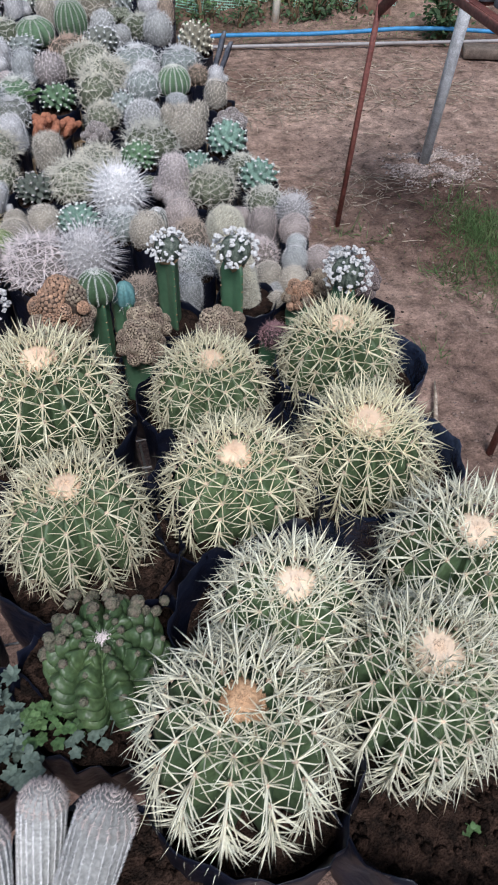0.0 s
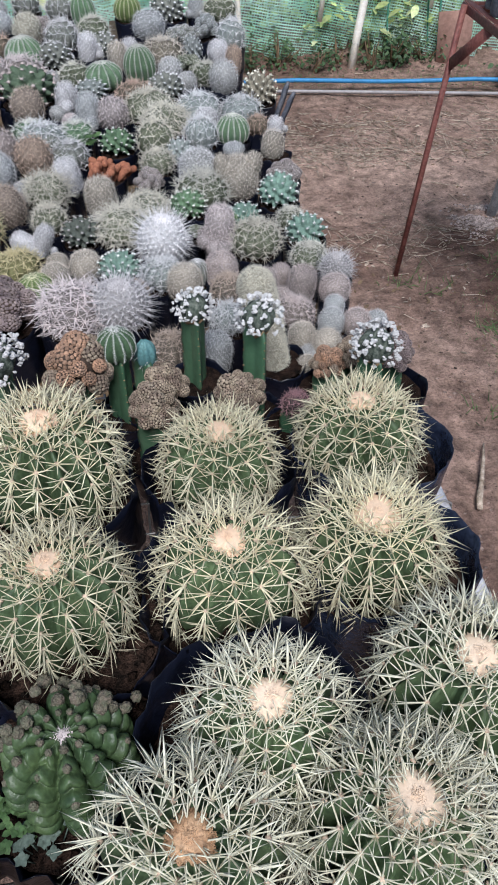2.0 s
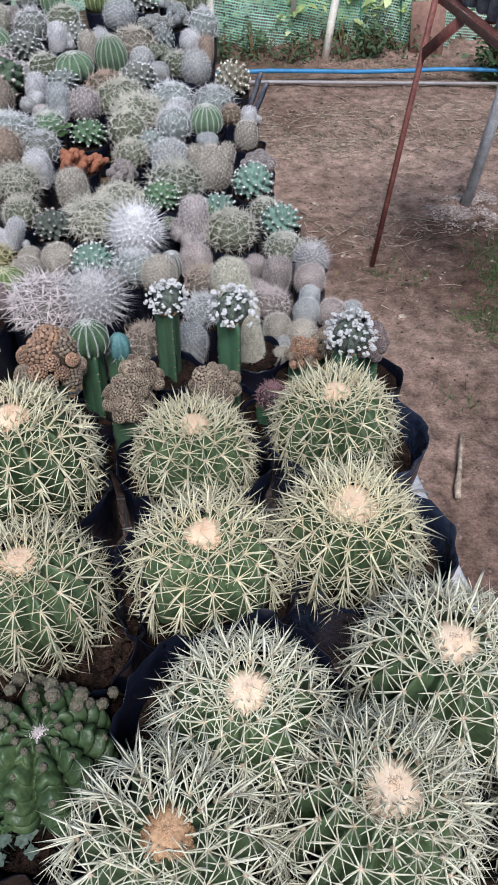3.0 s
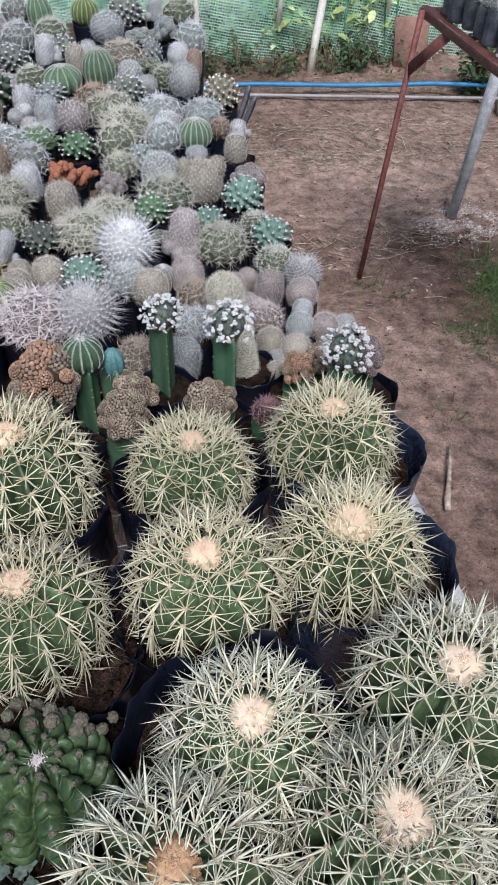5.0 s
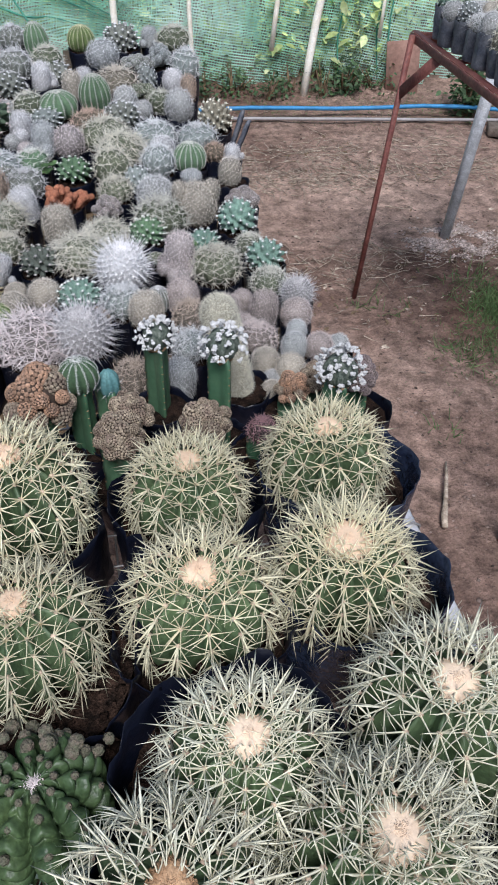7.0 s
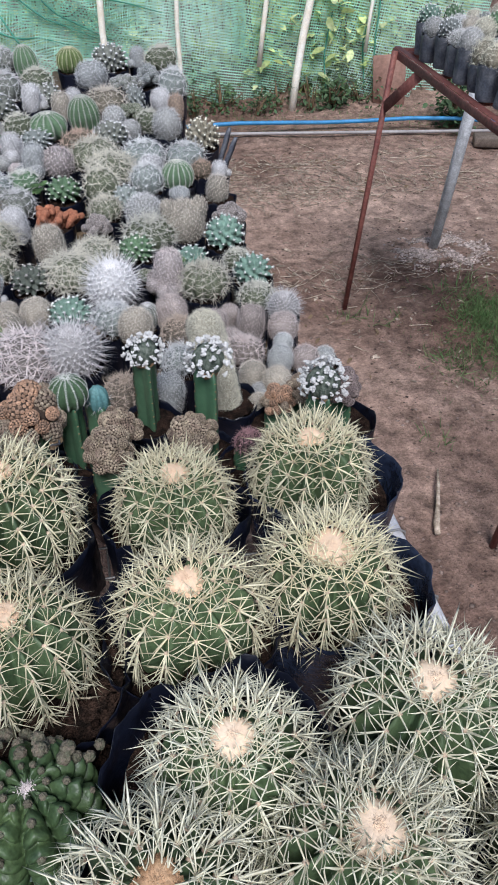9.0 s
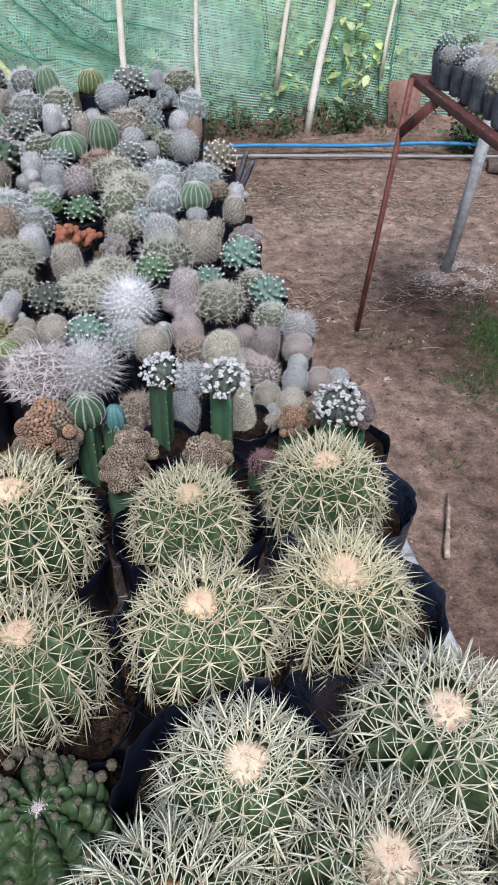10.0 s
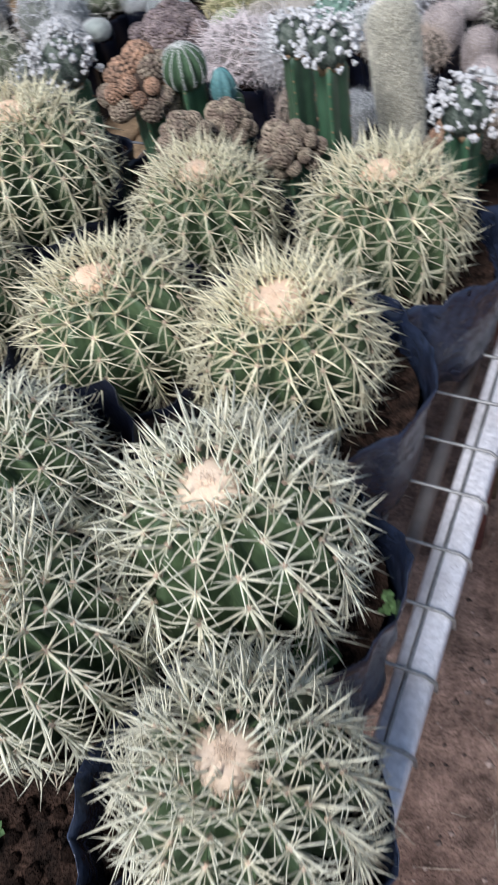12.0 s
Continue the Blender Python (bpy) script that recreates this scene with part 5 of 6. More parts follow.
root = thing("finger_cactus", pose(-0.075, 0.135, BENCH + 0.003), "clump of pale ribbed finger cactus stems in a black bag", "cactus")
bagged(root, 0.092, 0.080)
for bx, by, tx, ty, tz, rr in ((-0.020, 0.004, 0.034, 0.060, 0.168, 0.0215), (-0.040, 0.040, -0.016, 0.084, 0.156, 0.0170), (-0.075, 0.034, -0.062, 0.070, 0.152, 0.0170),
                               (0.0, -0.03, 0.010, -0.045, 0.16, 0.019)):
    n = 22
    a, b = Vector((bx, by, 0.07)), Vector((tx, ty, tz))
    L = (b - a).length
    hs = np.linspace(0, L, n)
    rad = [rr * (0.85 + 0.15 * math.sin(min(1, h / L) * 2.2)) * math.sqrt(max(0.01, 1 - max(0, (h - (L - rr)) / rr) ** 2)) for h in hs]
    turn = (b - a).to_track_quat("Z", "Y").to_matrix().to_4x4()
    m = Matrix.Translation(a) @ turn
    ang = np.linspace(0, 2 * np.pi, 80, endpoint=False)
    rows = [r0 * (1 + 0.035 * np.cos(20 * ang + h * 60)) for r0, h in zip(rad, hs)]
    tip_at = L - rr * 0.9
    stem = part("finger", mesh("finger", *lathe(rows, hs, 80)), M_WOOL["grey"], root, "pale finger stem with spiral ribs", m)
    base, way = [], []
    for k in range(20):
        for j in range(80):
            u = j / 79 * (n - 1.01)
            jj = int(u)
            h = hs[jj] + (hs[1] - hs[0]) * (u - jj)
            q = (2 * np.pi * k - h * 60) / 20
            rd = rad[jj] + (rad[jj + 1] - rad[jj]) * (u - jj)
            for _ in range(4):
                base.append((rd * math.cos(q) * 1.03, rd * math.sin(q) * 1.03, h))
                z = 0.5 + (2.5 if h > L - rr * 0.5 else 0)
                way.append((math.cos(q) + rng.normal(0, 0.8), math.sin(q) + rng.normal(0, 0.8), z + rng.normal(0, 0.8)))
    base, way = np.array(base), np.array(way)
    body = base[:, 2] < tip_at
    part("spine_coat", mesh("spine_coat", *spikes(base[body], way[body], 0.0024, 0.00034)), M_SP["grey"], stem, "short pale spines in spiral rows")
    part("tip_spine_coat", mesh("tip_spine_coat", *spikes(base[~body], way[~body], 0.0042, 0.00035)), M_SP["rose"], stem, "reddish brown young spines")

# ---- rusty steel table beyond the path ----
TZ = 0.90
table = thing("steel_table", pose(0, 0, 0), "rusty red angle-steel table", "table")
part("edge_rail", mesh("edge_rail", *beam((1.105, 0.3, TZ - 0.012), (1.105, 2.46, TZ - 0.012), 0.006, 0.026)), M_RUST, table)
part("edge_flange", mesh("edge_flange", *beam((1.117, 0.3, TZ + 0.002), (1.117, 2.46, TZ + 0.002), 0.022, 0.004)), M_RUST, table)
part("end_rail", mesh("end_rail", *beam((1.11, 2.455, TZ - 0.018), (1.85, 2.455, TZ - 0.018), 0.006, 0.034)), M_RUST, table)
part("edge_rail", mesh("edge_rail", *beam((1.85, 0.3, TZ - 0.022), (1.85, 2.46, TZ - 0.022), 0.008, 0.045)), M_RUST, table)
for k in range(9):
    y = 0.45 + 0.245 * k
    part("slat", mesh("slat", *beam((1.112, y, TZ - 0.006), (1.85, y, TZ - 0.006), 0.022, 0.008)), M_RUST, table)
for x0, y0, x1, y1 in ((1.006, 2.388, 1.095, 2.425), (1.018, 1.157, 1.095, 1.19), (1.84, 2.39, 1.84, 2.42), (1.84, 1.16, 1.84, 1.19)):
    part("leg", mesh("leg", *beam((x0, y0, -0.01), (x1, y1, TZ), 0.017, 0.016)), M_RUST, table)
part("brace", mesh("brace", *beam((1.076, 2.412, 0.735), (1.112, 2.25, TZ - 0.02), 0.006, 0.036)), M_RUST, table)


def small_bag(x, y, z, r, h, kind, tint):
    rr = r * random.uniform(0.82, 1.12)
    root = thing("seedling_bag", pose(x, y, z), f"tall dusty black seedling bag with a {COLOUR_WORD.get(tint, tint)} cactus", "cactus", "bags on the steel table")
    lean = pose(0, 0, 0, random.uniform(-5, 5), random.uniform(-5, 5), random.uniform(0, 360))
    part("bag", random.choice(SMALL_BAGS), M_DUSTBAG, root, "dusty black grow bag", lean @ Matrix.Diagonal((r, r, h, 1)))
    part("soil", random.choice(SMALL_SOILS), M_SOIL, root, "", pose(0, 0, h * 0.92) @ Matrix.Diagonal((r * 0.97, r * 0.97, r, 1)))
    body, sp = proto(kind, 3 if kind in ("wool", "spiny") else 1)
    tall = random.uniform(0.8, 1.25)
    stem = part("stem", body, (M_WOOL if kind == "wool" else M_BODY)[tint], root, "", pose(0, 0, h + rr * 0.45 * tall, random.uniform(-8, 8), random.uniform(-8, 8), random.uniform(0, 360)) @ Matrix.Diagonal((rr, rr, rr * tall, 1)))
    part("spine_coat", sp, M_SP[tint], stem)


SEEDLINGS = (("wool", "tan"), ("tub", "green"), ("wool", "cream"), ("tub", "bluegrey"), ("tangle", "grey"), ("wool", "grey"), ("spiny", "cream"))
for i in range(9):
    for j in range(4):
        kind, tint = ("tub", "mint") if i + j == 0 else random.choice(SEEDLINGS)
        small_bag(1.156 + 0.074 * j + random.uniform(-0.008, 0.008), 2.36 - 0.074 * i + random.uniform(-0.008, 0.008), TZ + 0.006, 0.031, 0.080 + random.uniform(-0.012, 0.012), kind, tint)

# grey post with a lime heap at its foot
tagged(part("grey_post", mesh("grey_post", *tube([(1.556, 2.803, -0.02), (1.60, 2.81, 0.45), (1.645, 2.82, 0.88)], [0.021, 0.024, 0.027], 16)), M_PVC),
       "leaning grey plastic pipe post set in pale lime", "post")
pts = []
while len(pts) < 3000:
    q, ring = rng.uniform(0, 6.283), abs(rng.normal(0.105, 0.042))
    x, y = 1.570 + 1.25 * ring * math.cos(q), 2.77 + ring * math.sin(q)
    if noise.noise(Vector((x * 11, y * 11, 3.0))) + 0.35 * (math.sin(q) < 0.3) < rng.uniform(0.05, 0.55):
        continue
    pts.append((x, y, ground_height(x, y) + 0.003))
size = 0.002 + 0.006 * rng.uniform(0, 1, len(pts)) ** 2.5
tagged(part("lime_heap", mesh("lime_heap", *blobs(np.array(pts), size[:, None] * np.array([1.25, 1.0, 0.75]), True)), M_LIME), "scattered pale lime lumps round the post", "gravel", kind="stuff")

# ---- litter on the ground ----
for name, count, big, material, label in (("clods", 9000, 0.007, M_CLOD, "small earth crumbs and stones"), ("dark_clods", 6000, 0.005, M_DARKCLOD, "small dark clods of damp earth")):
    pts = rng.uniform((0.42, -0.5, 0), (2.5, 4.5, 0), (count, 3))
    pts[:, 2] = [ground_height(x, y) for x, y, _ in pts]
    tagged(part(name, mesh(name, *blobs(pts, (0.0016 + big * rng.uniform(0, 1, count) ** 5)[:, None] * np.array([1.2, 1, 0.6]), True)), material), label, "stones", kind="stuff")
n = 1700
pts = np.stack([rng.uniform(-0.2, 3.0, n), 4.9 - 5.7 * rng.uniform(0, 1, n) ** 1.7, np.zeros(n)], 1)
pts[:, 2] = [ground_height(x, y) + 0.004 for x, y, _ in pts]
far = rng.uniform(0, 1, n) < 0.80
pts[far] = np.stack([rng.choice([0.62, 0.80, 1.15, 1.35, 1.9], far.sum()) + rng.normal(0, 0.15, far.sum()), rng.choice([2.62, 3.45, 3.50, 3.80], far.sum()) + rng.normal(0, 0.09, far.sum()), np.zeros(far.sum())], 1)
pts[:, 2] = [ground_height(x, y) + 0.004 for x, y, _ in pts]
near = np.arange(n) % 30 == 0
pts[near] = np.stack([rng.normal(0.60, 0.06, near.sum()), rng.normal(0.34, 0.12, near.sum()), np.full(near.sum(), 0.012)], 1)
way = np.stack([rng.normal(size=n), rng.normal(size=n), rng.normal(0, 0.08, n)], 1)
tagged(part("straw", mesh("straw", *spikes(pts, way, rng.uniform(0.03, 0.13, n), np.where(pts[:, 1] > 1.8, 0.0024, 0.0010), rng.normal(0, 0.040, (n, 3)) * [1, 1, 0.15])), M_STRAW), "dry straw and stalks strewn about", "straw", kind="stuff")


def litter(name, count, size, material, label):
    lv, lf = leaf_mesh(4, 1.0, 0.20, 0.30)
    pcs = []
    for _ in range(count):
        x, y = random.choice([(1.2, 2.6), (1.3, 3.6), (1.0, 3.75), (1.7, 2.4), (1.0, 2.3)])
        x, y = x + random.gauss(0, 0.35), y + random.gauss(0, 0.16 if y > 3 else 0.3)
        if x < 0.45:
            continue
        m = pose(x, y, ground_height(x, y) + 0.004, random.uniform(-12, 25), random.uniform(-25, 25), random.uniform(0, 360)) @ Matrix.Scale(size * random.uniform(0.4, 1.2), 4)
        pcs.append(([m @ Vector(q) for q in lv], lf))
    tagged(part(name, mesh(name, *join(pcs)), material), label, "leaves", kind="stuff")


def tufts(name, spots, label, height=0.05):
    base, way = [], []
    for x, y, sx, sy, k in spots:
        for _ in range(k):
            px, py = rng.normal(x, sx), rng.normal(y, sy)
            base.append((px, py, ground_height(px, py) - 0.002))
            way.append((rng.normal(0, 0.8), rng.normal(0, 0.8), 1))
    m = len(base)
    tagged(part(name, mesh(name, *spikes(base, way, rng.uniform(0.3, 1.1, m) * height * 0.85, 0.0008 + 0.014 * height, rng.normal(0, 0.16 * height, (m, 3)))), M_GRASS), label, "grass", kind="stuff")


litter("dry_leaves", 200, 0.028, M_STRAW, "dry curled leaves strewn over the earth")
litter("dark_leaves", 260, 0.030, M_TWIG, "dark rotting leaf scraps on the earth")
tufts("grass", [(1.52, 2.20, 0.070, 0.075, 620), (1.28, 1.96, 0.06, 0.05, 70), (1.50, 1.95, 0.06, 0.05, 200), (1.38, 1.84, 0.05, 0.05, 30), (1.03, 2.33, 0.05, 0.03, 22), (1.13, 2.27, 0.05, 0.03, 14),
                (1.66, 1.80, 0.15, 0.2, 260), (1.05, 1.60, 0.03, 0.02, 16), (1.52, 2.42, 0.05, 0.05, 60)], "green grass growing in clumps on the earth", 0.085)
tufts("short_grass", [(1.40, 2.0, 0.12, 0.12, 900), (1.55, 2.15, 0.12, 0.14, 800), (1.6, 4.4, 0.5, 0.12, 500), (1.0, 4.55, 0.25, 0.12, 350), (2.2, 4.3, 0.3, 0.15, 400)], "short sparse grass on the earth", 0.030)
tagged(part("stick", mesh("stick", *tube([(0.990, 1.46, 0.010), (0.965, 1.40, 0.016), (0.925, 1.31, 0.010), (0.900, 1.26, 0.010), (0.888, 1.225, 0.008)], [0.002, 0.005, 0.007, 0.0095, 0.008], 7)), M_STRAW), "flat split piece of dry cane on the ground", "stick")
sheet = []
for z in (0.0, 0.0025):
    for j in range(9):
        for i in range(9):
            u, v = i / 8, j / 8
            near_, far_ = Vector((0.585, 0.962)).lerp(Vector((0.668, 0.985)), u), Vector((0.534, 1.105)).lerp(Vector((0.640, 1.140)), u)
            p = near_.lerp(far_, v)
            crease = 0.010 * abs(noise.noise(Vector((u * 2.3, v * 2.3, 4.0)))) + 0.012 * max(0.0, v - 0.75) * 4 * (1 - abs(u - 0.4))
            sheet.append((p.x + 0.006 * noise.noise(Vector((u * 4, v * 4, 1.0))), p.y + 0.006 * noise.noise(Vector((u * 4, v * 4, 7.0))), ground_height(p.x, p.y) + 0.006 + crease + z))
sf = [tuple(k + 81 for k in q) for q in grid_faces(9, 9, wrap=False)] + [q[::-1] for q in grid_faces(9, 9, wrap=False)]
edge = list(range(9)) + [8 + 9 * k for k in range(1, 9)] + [80 - k for k in range(1, 9)] + [72 - 9 * k for k in range(1, 8)]
sf += [(a, b, b + 81, a + 81) for a, b in zip(edge, edge[1:] + edge[:1])]
tagged(part("cardboard", mesh("cardboard", sheet, sf), M_CARD), "crumpled flat piece of grey cardboard on the earth", "cardboard")
rv, rf = leaf_mesh(5, 0.035, 0.012, 0.004)
tagged(part("red_leaf", mesh("red_leaf", rv + np.array([0.600, 0.448, 0.014]), rf), M_REDLEAF), "small dull red fallen leaf", "leaf")
tagged(part("plastic_scrap", mesh("plastic_scrap", *beam((0.235, 0.0855, 0.871), (0.247, 0.0885, 0.873), 0.004, 0.002, 0.0005)), M_BLUEBIT), "tiny blue plastic scrap on the soil", "scrap")

tagged(part("wood_chip", mesh("wood_chip", *beam((0.248, 0.352, BENCH + 0.008), (0.284, 0.400, BENCH + 0.008), 0.024, 0.008)), M_PIPE), "grey weathered strip of wood lying on the mesh", "wood")

# hose and pipe
pts = [(-3 + 0.25 * k, 4.30 - 0.02 * max(0, (k - 16) * 0.25 - 0.2) ** 1 - 0.025 * max(0, -3 + 0.25 * k - 1.5) ** 2 + 0.012 * math.sin(k), 0.055 + 0.01 * math.sin(k * 1.3)) for k in range(26)]
pts = [(x, y - 0.16 * max(0, x - 1.4), z) for x, y, z in pts]
tagged(part("hose", mesh("hose", *tube(pts, 0.0115, 12)), M_HOSE), "blue plastic water hose along the fence", "hose")
pts = [(-3 + 0.25 * k, 4.33 - 0.16 * max(0, -3 + 0.25 * k - 0.8) - 0.05, 0.022) for k in range(26)]
tagged(part("pipe", mesh("pipe", *tube(pts, 0.009, 10)), M_PIPE), "thin grey pipe lying on the ground", "pipe")
tagged(part("plank", mesh("plank", *beam((2.25, 3.86, 0.04), (3.2, 3.55, 0.04), 0.10, 0.05)), M_CARD), "weathered plank lying at the fence", "plank")

# ---- net fence ----


def net_y(x, z, back=0.0):
    """Where the net hangs: slack on one side, where it is drawn up into slanting folds."""
    fold = (z * 1.25 + x * 0.62 + 0.12 * math.sin(x * 2.1) + back) % 0.52 / 0.52
    drape = (fold ** 2) * (1 - max(0.0, (fold - 0.88) / 0.12))
    near = min(1.0, max(0.0, (0.85 - x) / 0.5))
    return 4.76 + back + 0.04 * math.sin(x * 2.3 + 0.6 * z) + 0.02 * math.sin(5.1 * x - 3 * z) - 0.20 * near * drape + 0.02 * (1 - near) * math.sin(11 * x + 5 * z)


def hem(x, back):
    """The net's torn lower edge: drawn up from the ground beside the path, with strips hanging down."""
    torn = min(1.0, max(0.0, (x - 0.45) / 0.25))
    strip = max(0.0, 1 - abs(x - 0.98) / 0.07) + max(0.0, 1 - abs(x - 1.62) / 0.09) + max(0.0, 1 - abs(x - 1.84) / 0.13)
    up = 0.03 + 0.05 * math.sin(x * 5.0) - 0.20 * min(1.0, strip * 1.6) + (0.22 if back else 0.0)
    return torn * max(0.0, up) + 0.02 + 0.025 * math.sin(x * 9) + 0.02 * math.sin(x * 31)


def net(x0, x1, back, label, sets):
    """Sets of threads (lean, spacing, half width), as the net hangs askew, from its torn hem upwards."""
    pcs = []
    for lean, step, half in sets:
        c, w = math.cos(radians(lean)), math.sin(radians(lean))
        reach = [-x * w + z * c for x in (x0, x1) for z in (0.0, 1.25)]
        for k in range(int(min(reach) / step) - 1, int(max(reach) / step) + 1):
            o = k * step
            v = []
            for q in np.arange(-5.0, 5.0, 0.04):
                x, z = q * c - o * w, q * w + o * c
                inside = x0 < x < x1 and hem(x, back) < z < 1.25
                if inside:
                    y = net_y(x, z, back)
                    v += [(x + half * w, y, z - half * c), (x - half * w, y, z + half * c)]
                if (not inside or q > 4.95) and v:
                    if len(v) > 3:
                        pcs.append((v, grid_faces(2, len(v) // 2, wrap=False)))
                    v = []
    fence = thing("shade_net", pose(0, 0, 0), label, "net", "shade nets")
    part("netting", mesh("netting", *join(pcs)), M_NET, fence)
    return fence


front_net = net(-2.6, 2.7, 0.0, "green woven shade net hung as a fence, torn along its foot", ((-10.0, 0.0150, 0.0032), (78.0, 0.0150, 0.0017)))
net(-2.6, 1.25, 0.17, "second layer of green shade net, folded behind the first", ((9.0, 0.0160, 0.0034), (100.0, 0.0160, 0.0017)))
# slack net bunched into slanting swags, fold shade painted on as dark green
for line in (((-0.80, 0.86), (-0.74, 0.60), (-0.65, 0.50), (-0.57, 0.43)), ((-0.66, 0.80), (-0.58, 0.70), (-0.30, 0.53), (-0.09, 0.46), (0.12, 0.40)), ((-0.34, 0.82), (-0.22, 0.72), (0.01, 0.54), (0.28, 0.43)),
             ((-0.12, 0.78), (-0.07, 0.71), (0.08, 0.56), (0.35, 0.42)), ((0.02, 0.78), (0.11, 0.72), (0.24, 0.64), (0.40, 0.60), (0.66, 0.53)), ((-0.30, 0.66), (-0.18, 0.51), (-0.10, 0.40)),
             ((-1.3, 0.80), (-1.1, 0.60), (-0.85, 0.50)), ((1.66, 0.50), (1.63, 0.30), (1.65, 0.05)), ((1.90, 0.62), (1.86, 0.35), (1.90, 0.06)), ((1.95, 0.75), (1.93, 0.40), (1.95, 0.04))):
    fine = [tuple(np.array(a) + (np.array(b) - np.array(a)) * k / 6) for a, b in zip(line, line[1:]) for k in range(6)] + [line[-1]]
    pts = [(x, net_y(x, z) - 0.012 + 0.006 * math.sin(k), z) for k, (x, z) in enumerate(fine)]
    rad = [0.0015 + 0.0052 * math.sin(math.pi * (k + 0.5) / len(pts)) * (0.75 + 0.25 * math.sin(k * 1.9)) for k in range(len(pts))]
    part("fold", mesh("fold", *tube(pts, rad, 7)), M_NETDARK, front_net, "slack doubled net gathered into a slanting fold, its shade painted dark green")

for a, b, r in (((1.395, 4.62, -0.02), (1.56, 4.58, 1.3), 0.022), ((0.735, 4.67, -0.02), (0.72, 4.66, 1.5), 0.013), ((0.315, 4.60, -0.02), (0.30, 4.58, 1.5), 0.018),
                ((1.20, 4.68, 0.25), (1.36, 4.66, 1.5), 0.014), ((-0.5, 4.84, 0), (-0.5, 4.82, 1.5), 0.018), ((-1.4, 4.84, 0), (-1.42, 4.82, 1.5), 0.018), ((1.86, 4.68, 0.3), (1.96, 4.66, 1.5), 0.010)):
    a, b = Vector(a), Vector(b)
    pts = [a.lerp(b, k / 6) + Vector((0.006 * math.sin(k * 2.1 + a.x), 0, 0)) for k in range(7)]
    tagged(part("fence_pole", mesh("fence_pole", *tube(pts, [r * (1.08 - 0.03 * k) for k in range(7)], 10)), M_POST), "peeled wooden fence pole painted sun-bright, slightly leaning", "pole", "fence poles")
tagged(part("terracotta_sheet", mesh("terracotta_sheet", *beam((1.93, 4.66, 0.13), (2.12, 4.61, 0.15), 0.02, 0.30)), M_BRICK), "reddish sheet leaning behind the net", "sheet")

# ---- shrubs behind the net ----


def shrub(x, y, h, w, n, size, material, label, name="shrub"):
    root = thing(name, pose(x, y, 0), label, "shrub", "shrubs behind the fence")
    lv, lf = leaf_mesh(3, size, size * 0.30, size * 0.25)
    pcs, st = [], []
    for i in range(max(4, n // 40)):
        a = random.uniform(0, 6.28)
        tip = Vector((w * math.cos(a) * random.uniform(0.2, 1), w * 0.7 * math.sin(a) * random.uniform(0.2, 1), h * random.uniform(0.4, 1.05)))
        st.append(tube([(tip.x * 0.15, tip.y * 0.15, -0.03), (tip.x * 0.5, tip.y * 0.5, tip.z * 0.5), tip], [0.009, 0.006, 0.003], 6))
        for _ in range(40):
            u = random.uniform(0.12, 1.0)
            p = Vector((tip.x * u + random.gauss(0, 0.05), tip.y * u + random.gauss(0, 0.05), tip.z * u + random.gauss(0, 0.05)))
            m = pose(*p, random.uniform(-50, 40), random.uniform(-40, 40), random.uniform(0, 360)) @ Matrix.Scale(random.uniform(0.6, 1.3), 4)
            pcs.append(([m @ Vector(q) for q in lv], lf))
    part("foliage", mesh("foliage", *join(pcs)), material, root)
    part("stem", mesh("stem", *join(st)), M_TWIG, root)


for k in range(15):
    x = -3.4 + 0.45 * k
    shrub(x + random.uniform(-0.1, 0.1), 5.45 + random.uniform(-0.15, 0.3), random.uniform(0.7, 1.3), 0.42, 440, 0.075, M_SHRUB, "leafy green shrub growing behind the net fence")
for k in range(9):
    shrub(-3.4 + 0.85 * k, 6.7 + random.uniform(-0.2, 0.4), random.uniform(1.2, 2.0), 0.75, 640, 0.10, M_SHRUB, "tall leafy green shrub behind the fence")
for x, h in ((1.25, 1.2), (2.05, 1.3), (2.5, 1.2)):
    shrub(x, 5.15, h, 0.34, 260, 0.085, M_BRIGHT, "yellow-green sunlit bush behind the net")
shrub(1.74, 4.92, 1.10, 0.26, 360, 0.070, M_BRIGHT, "yellow-green broad-leaved climbing plant on the net")
shrub(1.52, 4.82, 1.15, 0.20, 180, 0.075, M_BRIGHT, "bright climbing plant pushing its leaves through the net")
for x, y, n in ((1.24, 4.84, 120), (1.78, 4.80, 160), (1.98, 4.80, 120)):
    shrub(x, y, 1.1, 0.16, n, 0.065, M_BRIGHT, "bright climbing plant pushing its leaves through the net")
shrub(1.66, 4.66, 0.24, 0.20, 240, 0.034, M_DARKLEAF, "low green weeds at the foot of the net")
for k in range(6):
    shrub(0.55 + 0.38 * k, 5.02 + random.uniform(-0.05, 0.08), random.uniform(0.45, 0.65), 0.26, 320, 0.06, M_SHRUB, "dense low bush behind the net")
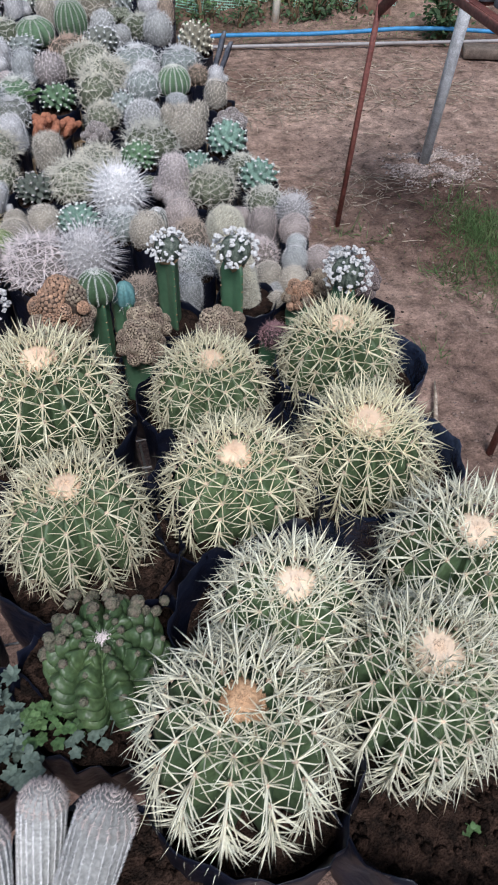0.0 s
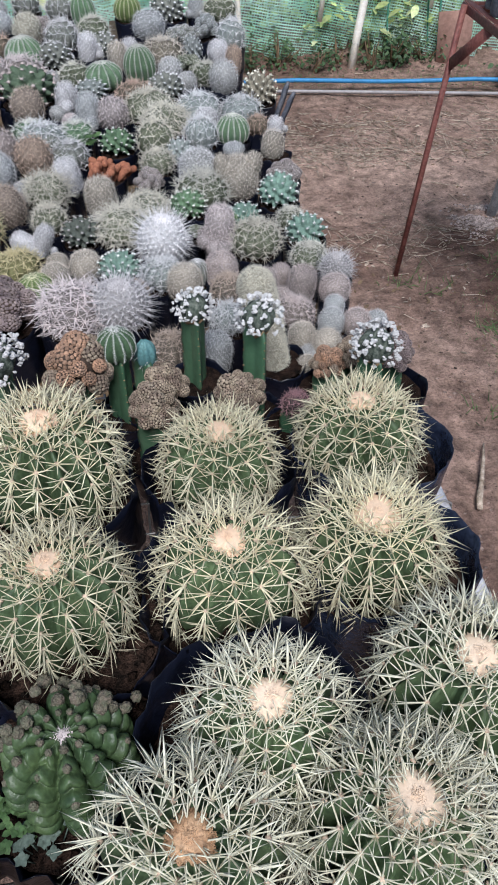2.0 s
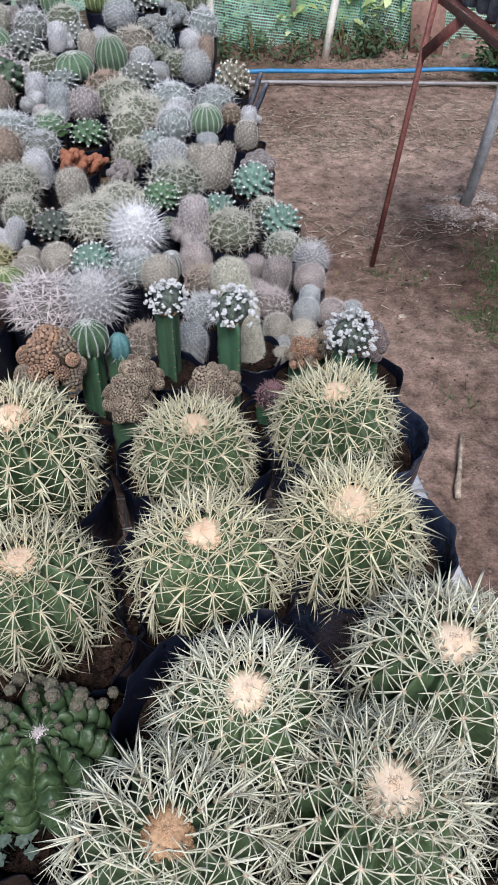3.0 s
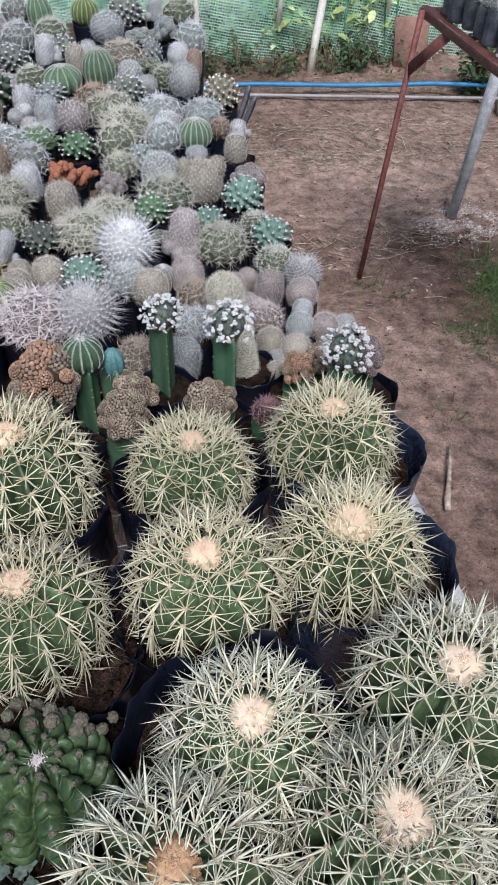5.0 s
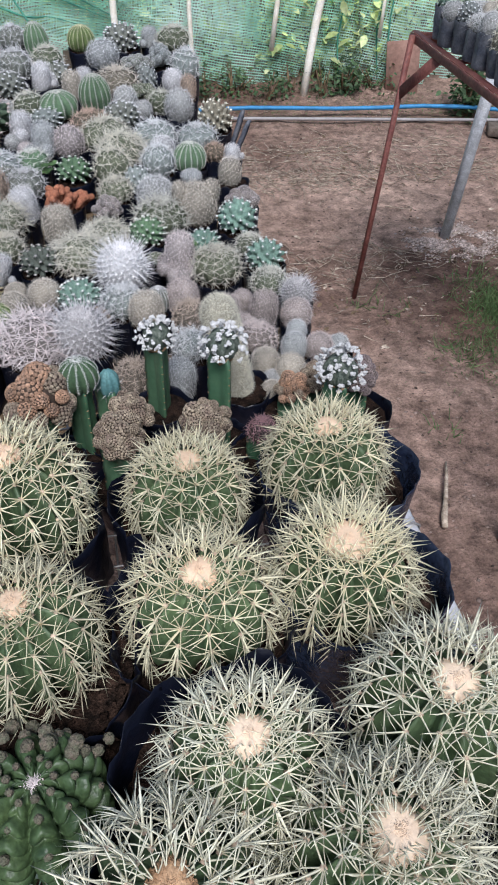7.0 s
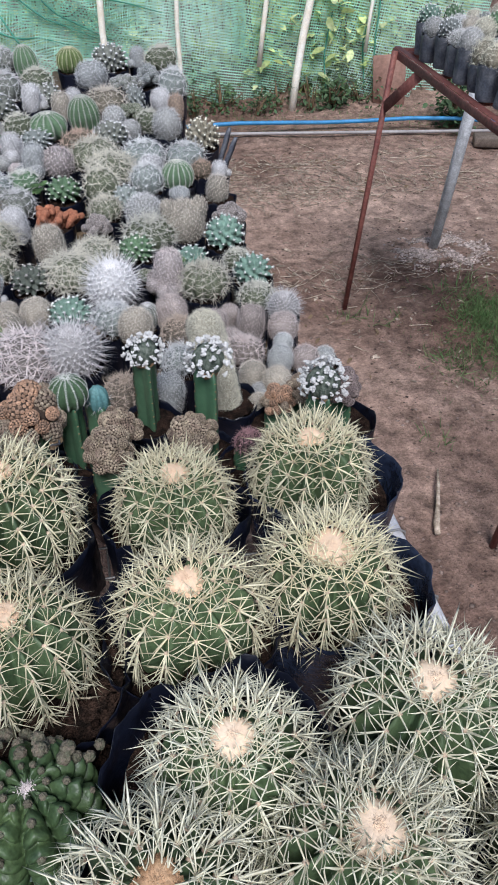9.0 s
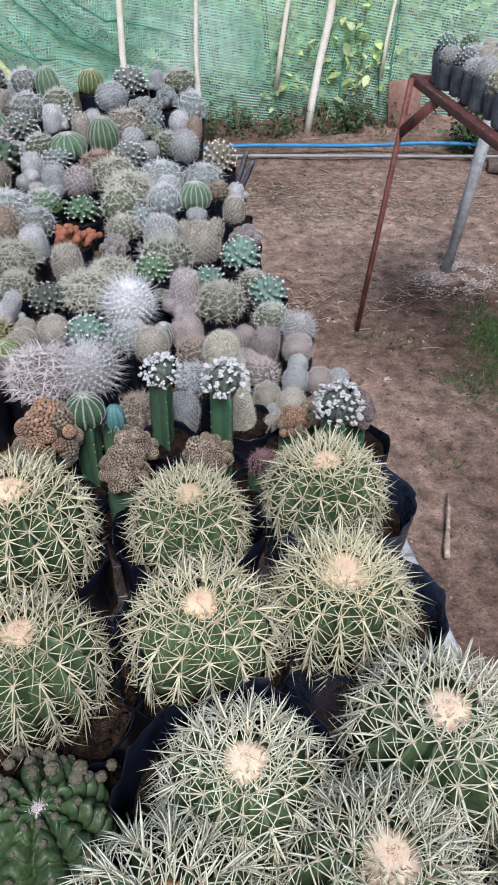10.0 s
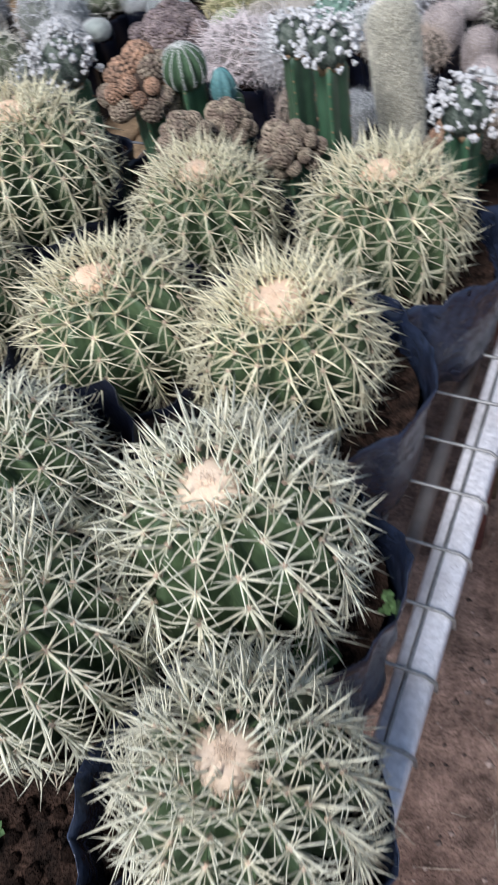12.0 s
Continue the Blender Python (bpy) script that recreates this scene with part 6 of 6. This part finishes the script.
for k in range(9):
    shrub(0.62 + 0.18 * k, 4.64 + random.uniform(-0.06, 0.06), random.uniform(0.09, 0.20), 0.12, 120, 0.026, M_DARKLEAF, "small dark weeds at the foot of the net")
shrub(2.28, 4.22, 0.32, 0.20, 480, 0.042, M_DARKLEAF, "low green weeds beside the fence")
shrub(1.0, 4.72, 0.10, 0.22, 80, 0.026, M_LEAF, "low sparse weeds at the foot of the net")
# branch hanging before the net, direct sun painted into its pale leaves
root = thing("leafy_branch", pose(-0.42, 4.50, 0.0), "hanging branch with long pale yellow-green leaves", "branch")
twig = [(0.02, 0.0, 1.02), (0.01, -0.02, 0.88), (-0.03, -0.03, 0.74), (0.01, -0.04, 0.60), (0.05, -0.04, 0.50)]
part("stem", mesh("stem", *tube(twig, [0.006, 0.005, 0.004, 0.003, 0.002], 6)), M_TWIG, root)
lv, lf = leaf_mesh(4, 0.14, 0.025, 0.05)
for k in range(64):
    u = random.uniform(0, 3.99)
    at = Vector(twig[int(u)]).lerp(Vector(twig[int(u) + 1]), u % 1)
    m = Matrix.Translation(at) @ pose(0, 0, 0, random.uniform(-75, -15), random.uniform(-30, 30), random.uniform(0, 360)) @ Matrix.Scale(random.uniform(0.6, 1.2), 4)
    part("leaf", mesh("leaf", [m @ Vector(q) for q in lv], lf), M_PALE, root)

# folded empty bag standing at the bench's edge: two flat leaves of film
root = thing("folded_bag", pose(0.452, 2.035, BENCH2), "folded empty black plastic bag standing at the bench edge", "bag")
for x, y, top, lean in ((0.0, 0.0, 0.155, 0.036), (0.012, -0.006, 0.130, 0.040)):
    fv = []
    for i in range(9):
        u = i / 8
        for ox, oy in ((-0.008, 0.001), (0.0, -0.0025), (0.008, -0.0005), (0.0, 0.0030)):
            k = 1 - 0.35 * (u > 0.9)
            fv.append((x + ox * k + lean * u * u + 0.002 * math.sin(u * 11 + 3 * x), y + oy + 0.01 * u, top * u - 0.10 * abs(ox) * (u > 0.9)))
    part("leaf", mesh("leaf", fv, grid_faces(4, 9) + [(3, 2, 1, 0), (32, 33, 34, 35)]), M_DUSTBAG, root, "creased black film")
